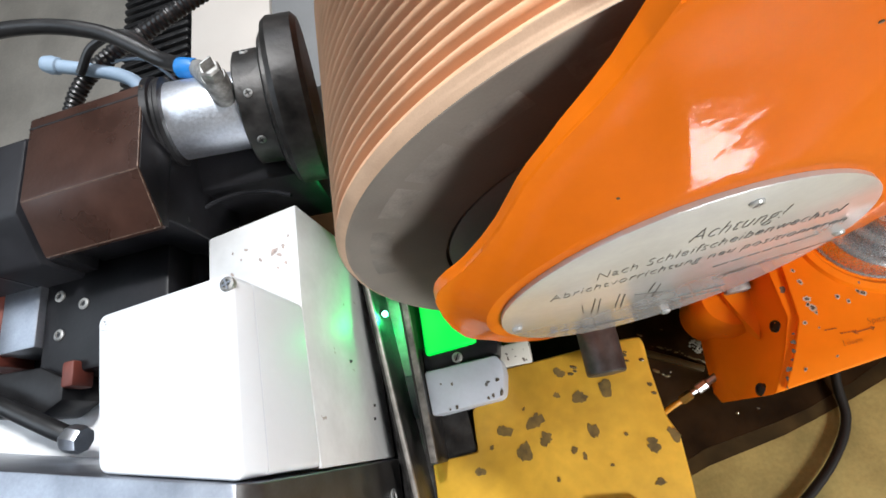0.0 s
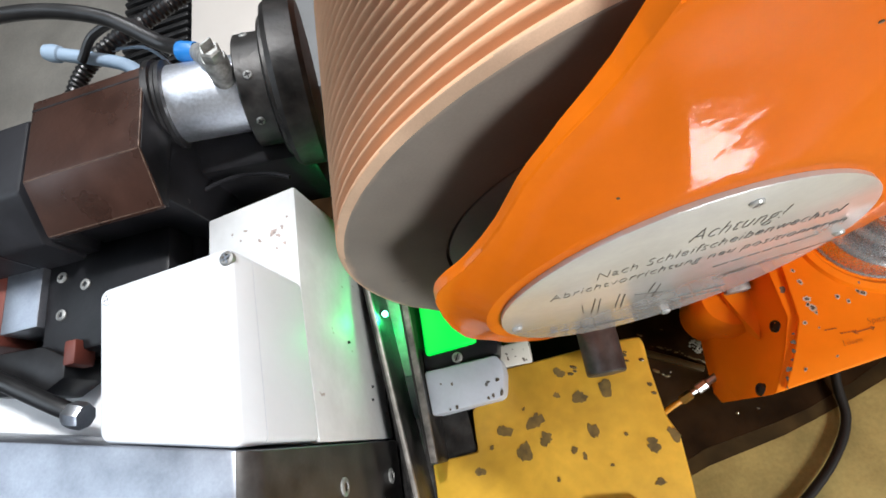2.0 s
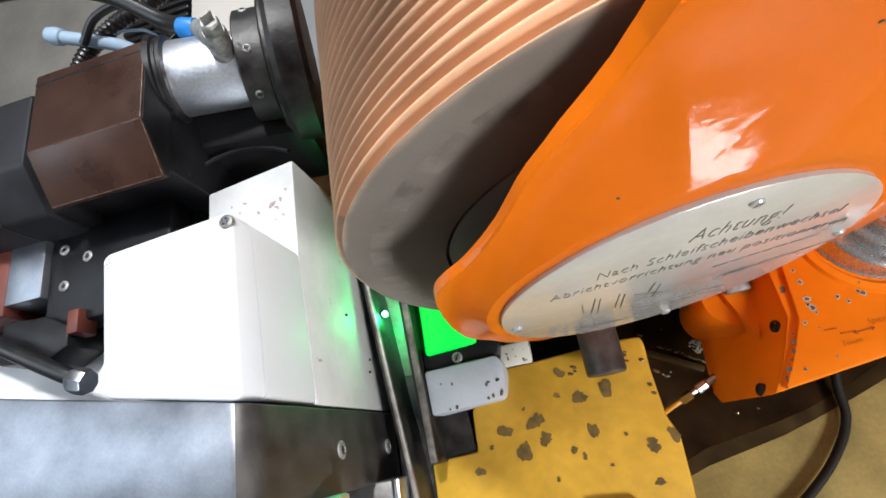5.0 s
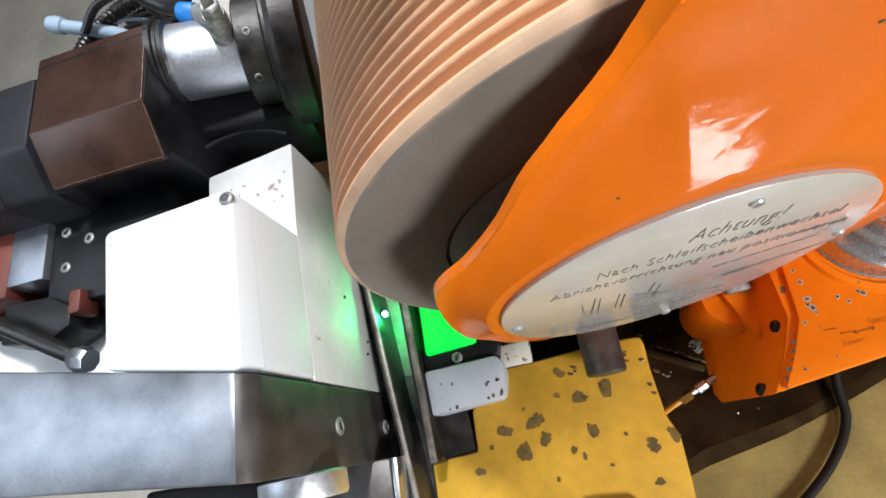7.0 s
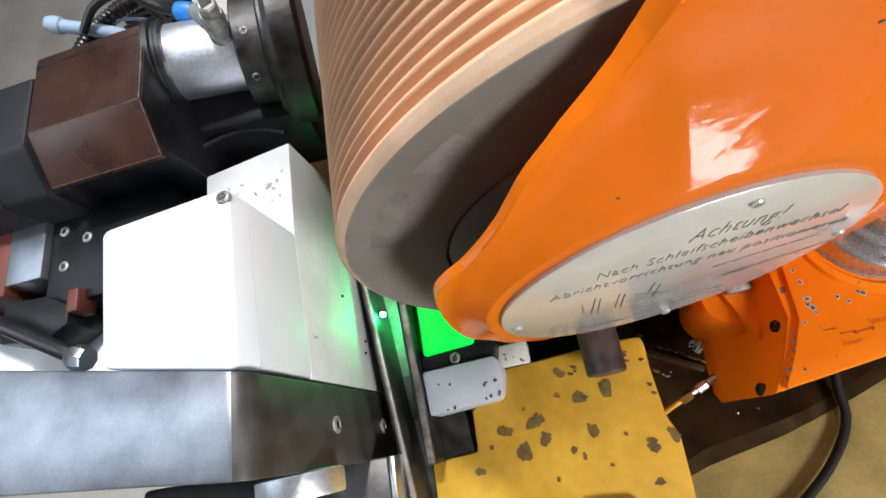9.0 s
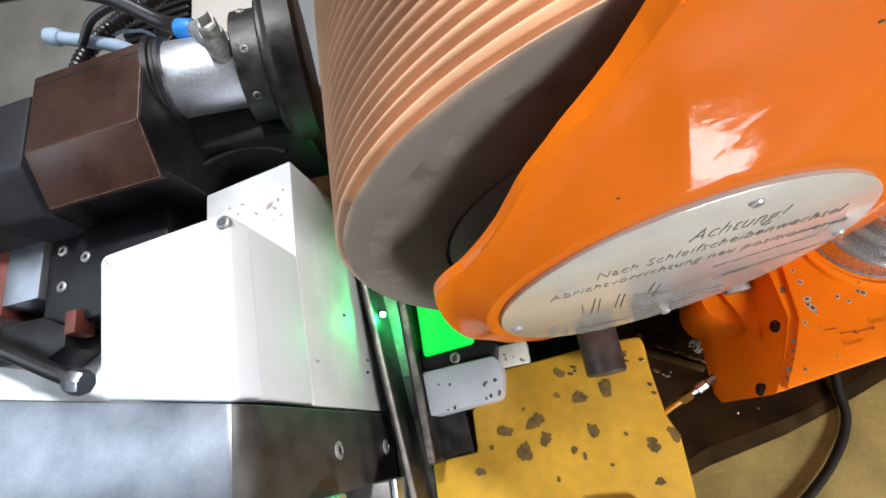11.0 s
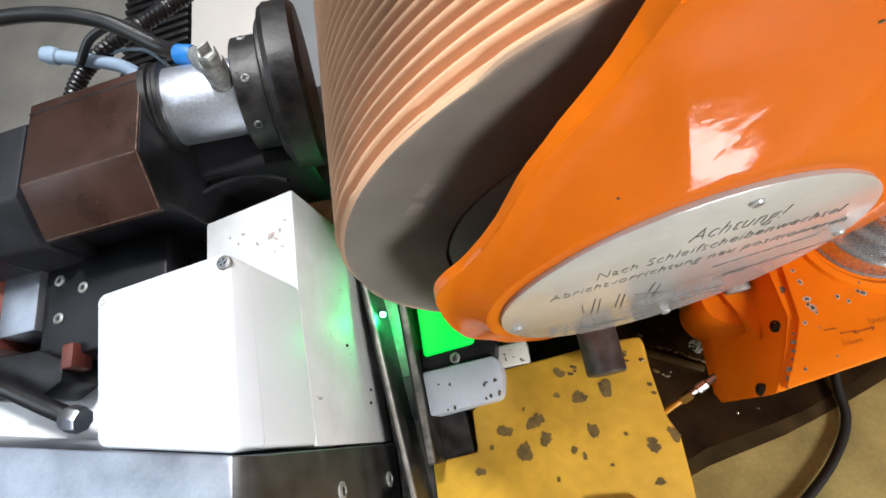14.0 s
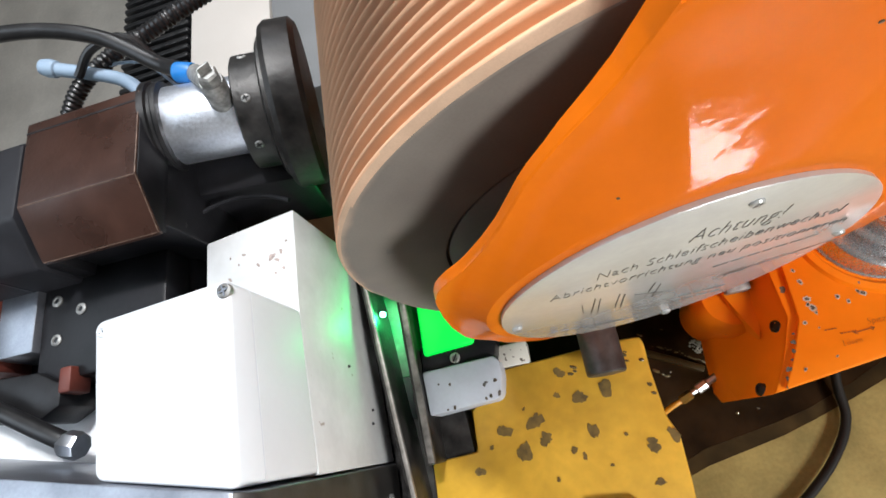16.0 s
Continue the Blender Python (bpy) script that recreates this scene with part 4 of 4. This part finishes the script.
def tailstock():
    t = thing("tailstock", "orange enamelled tailstock housing with chipped edges", "tailstock", (0.05, -0.03, -0.25))
    part("casting", prism([(-0.0083, -0.0600), (0.0027, -0.0427), (0.0144, -0.0167), (0.0138, 0.0115), (0.020, 0.18), (0.26, 0.18), (0.26, -0.018)], 0.045, 0.150, 0.0015), ORANGE_CHIPPED, t)
    bm = bmesh.new()
    crest = [(0.0150, 0.035), (0.0136, 0.0115), (0.0142, -0.0167), (0.0025, -0.0427), (-0.0085, -0.0602)]
    toe = [(-0.0110, 0.035), (-0.0135, 0.0), (-0.0166, -0.0317), (-0.0175, -0.0519), (-0.0141, -0.0600)]
    rows2 = [[bm.verts.new((x, y, z)) for x, y in pts] for pts, z in ((crest, 0.1488), (toe, 0.090), (toe, 0.045))]
    for p, q in zip(rows2, rows2[1:]):
        for i in range(4):
            bm.faces.new((p[i], p[i + 1], q[i + 1], q[i]))
    part("flank", bm, ORANGE_CHIPPED, t)
    part("cover_plate", prism([(-0.0025, -0.0583), (0.0086, -0.0405), (0.0192, -0.0190), (0.0210, 0.0118), (0.028, 0.17), (0.25, 0.17), (0.25, -0.018)], 0.1495, 0.1535, 0.0012), ORANGE_CHIPPED, t)
    part("boss", lathe([(0.022, 0.0), (0.0255, 0.045), (0.0275, 0.062), (0.0262, 0.0725), (0.021, 0.079), (0.004, 0.081)], Matrix.Translation((-0.0030, 0.0085, 0.045)), 48), ORANGE_CHIPPED, t)
    part("web", prism([(-0.0113, 0.020), (-0.0113, 0.0075), (0.0016, -0.0248), (0.0115, 0.0086), (0.0115, 0.020)], 0.08, 0.1305, 0.0008), ORANGE_CHIPPED, t)
    part("lug", box((-0.0105, 0.0078, 0.128), (0.0055, 0.020, 0.1375), 0.0012), ZINC, t)
    part("foot", box((0.03, -0.005, 0.0), (0.24, 0.16, 0.046), 0.004), BLACK_PAINT, t)
    for x, y, z in ((0.0095, -0.0195, 0.1400), (-0.0090, -0.0560, 0.130)):
        screw_head("cover_screw", (x, y, z), (-0.80, 0.25, 0.45), 0.0042, t, BLACK_OXIDE, "hex")
    m = Matrix.Translation((0.082, 0.034, 0.1535))
    part("rim", lathe([(0.0500, 0.0), (0.0485, 0.0028), (0.0445, 0.0034), (0.0425, 0.001)], m, 64), ORANGE_CHIPPED, t)
    part("collar", lathe([(0.0410, 0.0), (0.0410, 0.0025), (0.0400, 0.0035), (0.0385, 0.017), (0.0370, 0.0182), (0.0345, 0.0185), (0.0335, 0.016), (0.0300, 0.016), (0.0290, 0.024), (0.0270, 0.0255), (0.0240, 0.0258), (0.0235, 0.04), (0.012, 0.041)], m, 64), COLLAR_STEEL, t, "bright turned steel collar")
    top = Matrix.Translation((0, 0, 0.1536))
    for i, (x, y, r) in enumerate(TAIL_CHIPS):
        chip = patch("chip", (x, y), r * 0.00085, top, PRIMER, t, i + 40)
        patch("bare_core", (x, y), r * 0.0005, top @ Matrix.Translation((0, 0, 0.0002)), BARE_IRON, chip, i + 40)
    for i in range(7):
        k = i / 6
        patch("chip", (-0.0015 + 0.015 * k + 0.0008 * math.sin(5 * i), -0.0575 + 0.030 * k), 0.0007 + 0.0005 * (i % 3), top, BARE_IRON, t, i + 70)
    tilt = Matrix.Translation((0.0363, -0.0400, 0.1536)) @ Matrix.Rotation(radians(2), 4, "Z")
    lettering("writing", "Lösen", 0.0052, tilt, INK_RED, t, 0.2, 0.0108)
    lettering("writing", "Spitze", 0.0052, Matrix.Translation((0.0535, -0.0300, 0.1536)), INK_RED, t, 0.2, 0.0125)
    bm = bmesh.new()
    for a, b in (((0.0445, -0.0335), (0.056, -0.0325)), ((0.0445, -0.0335), (0.0462, -0.0322)), ((0.0445, -0.0335), (0.0464, -0.0344)), ((0.056, -0.0325), (0.0543, -0.0316)), ((0.056, -0.0325), (0.0545, -0.0338))):
        strip(bm, a, b, 0.0005, top)
    part("arrow", bm, INK_RED, t)
    bm = bmesh.new()
    for k in range(4):
        strip(bm, (0.0375 + 0.002 * k, -0.0325), (0.0387 + 0.002 * k, -0.0325), 0.0007, top)
        strip(bm, (0.030 + 0.0018 * k, -0.029), (0.0312 + 0.0018 * k, -0.029), 0.0007, top)
    part("unread_mark", bm, INK_RED, t)
    return t


tailstock()


def lubrication_line():
    l = thing("lubrication_line", "small lubrication line with brass and steel unions", "pipe", (-0.0094, -0.0896, -0.195))
    d = Vector((0.0529, 0.0237, 0.008))
    p = lambda k: d * k
    part("tube", tube([(-0.02, -0.012, -0.006), p(0.05), p(0.3)], 0.0021, 10), AMBER, l, "amber plastic tube")
    part("brass_nut", lathe([(0.0030, 0), (0.0036, 0.001), (0.0036, 0.009), (0.003, 0.010)], along(p(0.26), d), 6), BRASS, l)
    part("union", lathe([(0.0022, 0), (0.0022, 0.004), (0.0040, 0.005), (0.0040, 0.013), (0.0026, 0.014), (0.0026, 0.018)], along(p(0.44), d), 8), STEEL, l)
    part("pipe", tube([p(0.72), p(1.0), p(1.5)], 0.0030, 12), STEEL, l)
    return l


lubrication_line()


def floor_cable():
    c = thing("pan_cable", "black cable hanging over the cream pan", "cable", (0.13, -0.06, -0.240))
    part("sheath", tube([(0.02, 0.06, 0.03), (0.0036, -0.0206, 0.006), (0.0005, -0.0568, 0.0), (-0.0186, -0.0843, 0.0), (-0.0494, -0.1102, 0.0), (-0.09, -0.135, 0.0)], 0.0036, 14), DULL_RUBBER, c)


floor_cable()


def foam():
    f = thing("coolant_foam", "small heap of pale coolant foam in the pan", "foam", (0.043, -0.038, -0.247))
    rnd = random.Random(3)
    for i in range(70):
        a, r = rnd.uniform(0, 6.28), rnd.uniform(0, 0.008)
        q = (r * math.cos(a), r * math.sin(a), 0.004 * (1 - r / 0.009))
        part("bubble", lathe([(0.0004, -0.001), (0.0008 + 0.0005 * (i % 3) / 2, 0), (0.0004, 0.001)], Matrix.Translation(q), 7), FOAM, f)


foam()


def coolant_beads():
    """Beads and runs of coolant on the pan and on the yellow cover."""
    rnd = random.Random(11)
    for label, z, spots in (("clear coolant beads on the dark pan", -0.2468, [(0.004 + 0.038 * i / 15 + rnd.uniform(-0.001, 0.001), -0.0325 - 0.021 * (i / 15) ** 1.3 + rnd.uniform(-0.001, 0.001)) for i in range(16)] + [(0.006, -0.058), (0.009, -0.060), (0.013, -0.057), (-0.004, -0.020), (0.016, -0.019), (0.058, -0.083), (0.072, -0.099), (0.055, -0.100), (0.10, -0.075)]),
                            ("clear coolant beads on the yellow cover", -0.1598, [(-0.052 + rnd.uniform(-0.022, 0.022), -0.046 + rnd.uniform(-0.007, 0.004)) for i in range(16)] + [(-0.02, -0.05), (-0.018, -0.075), (-0.012, -0.06), (-0.07, -0.047)])):
        w = thing("coolant_beads", label, "coolant", (spots[0][0], spots[0][1], z))
        for x, y in spots:
            r = rnd.uniform(0.0005, 0.0014)
            m = Matrix.Translation((x - spots[0][0], y - spots[0][1], 0)) @ Matrix.Rotation(rnd.uniform(-0.7, -0.1), 4, "Z") @ Matrix.Diagonal((rnd.uniform(1.0, 2.6), 1, 1, 1))
            part("bead", lathe([(r, 0.0), (r * 0.86, r * 0.34), (r * 0.5, r * 0.6), (r * 0.12, r * 0.7)], m, 12), COOLANT, w)


coolant_beads()


def rear_panel():
    p = thing("rear_panel", "pale enamelled machine panel with a seam", "machine panel", (-0.45, 0.7, -1.15))
    part("panel", box((-0.117, -0.25, 0.0), (0.036, 0.5, 0.80), 0.006), PINK_WHITE, p)
    part("side_panel", box((0.040, -0.25, 0.0), (0.30, 0.5, 0.805), 0.006), PALE_GREY, p)
    return p


rear_panel()


def bellows():
    b = thing("bellows", "black folded way bellows", "bellows", (-0.64, 0.6, -1.15))
    part("carrier", box((-0.065, -0.1, 0.0), (0.065, 0.5, 0.775), 0.004), BLACK_PAINT, b)
    for i in range(30):
        part("fold", box((-0.068, -0.09 + 0.018 * i, 0.76), (0.068, -0.09 + 0.018 * i + 0.011, 0.80), 0.004), RUBBER, b)
    return b


bellows()

# ---- what moves ----
TURN_AT = 8.121


def motions():
    """The slide travels in step with the turning wheel, there and, a little faster, back."""
    there, back = 299.7, 326.5

    def angle(t):
        return there * t if t <= TURN_AT else there * TURN_AT - back * (t - TURN_AT)

    times = [i * 0.25 for i in range(65)] + [8.067, 8.1, 8.133, 8.167]
    times = sorted(set(times))
    walk(WHEEL, [(t, pose(0, 0, 0, 0, -angle(t), 0)) for t in times])
    keys = [0, 2, 4, 6, 7.6, 7.9, 8.067, 8.1, 8.133, 8.167, 8.3, 8.4, 8.6, 9, 11, 13, 15, 16]
    for group, travels in ((SLIDE, 1), (CROSS, 0)):
        for ob in group:
            base = ob.matrix_basis.copy()
            rows = []
            for t in keys:
                aside = -0.00175 * max(0.0, min(1.0, (t - 8.1) / 0.3))
                rows.append((t, Matrix.Translation((aside, travels * TRAVEL * angle(t) / 360, 0)) @ base))
            walk(ob, rows)


motions()
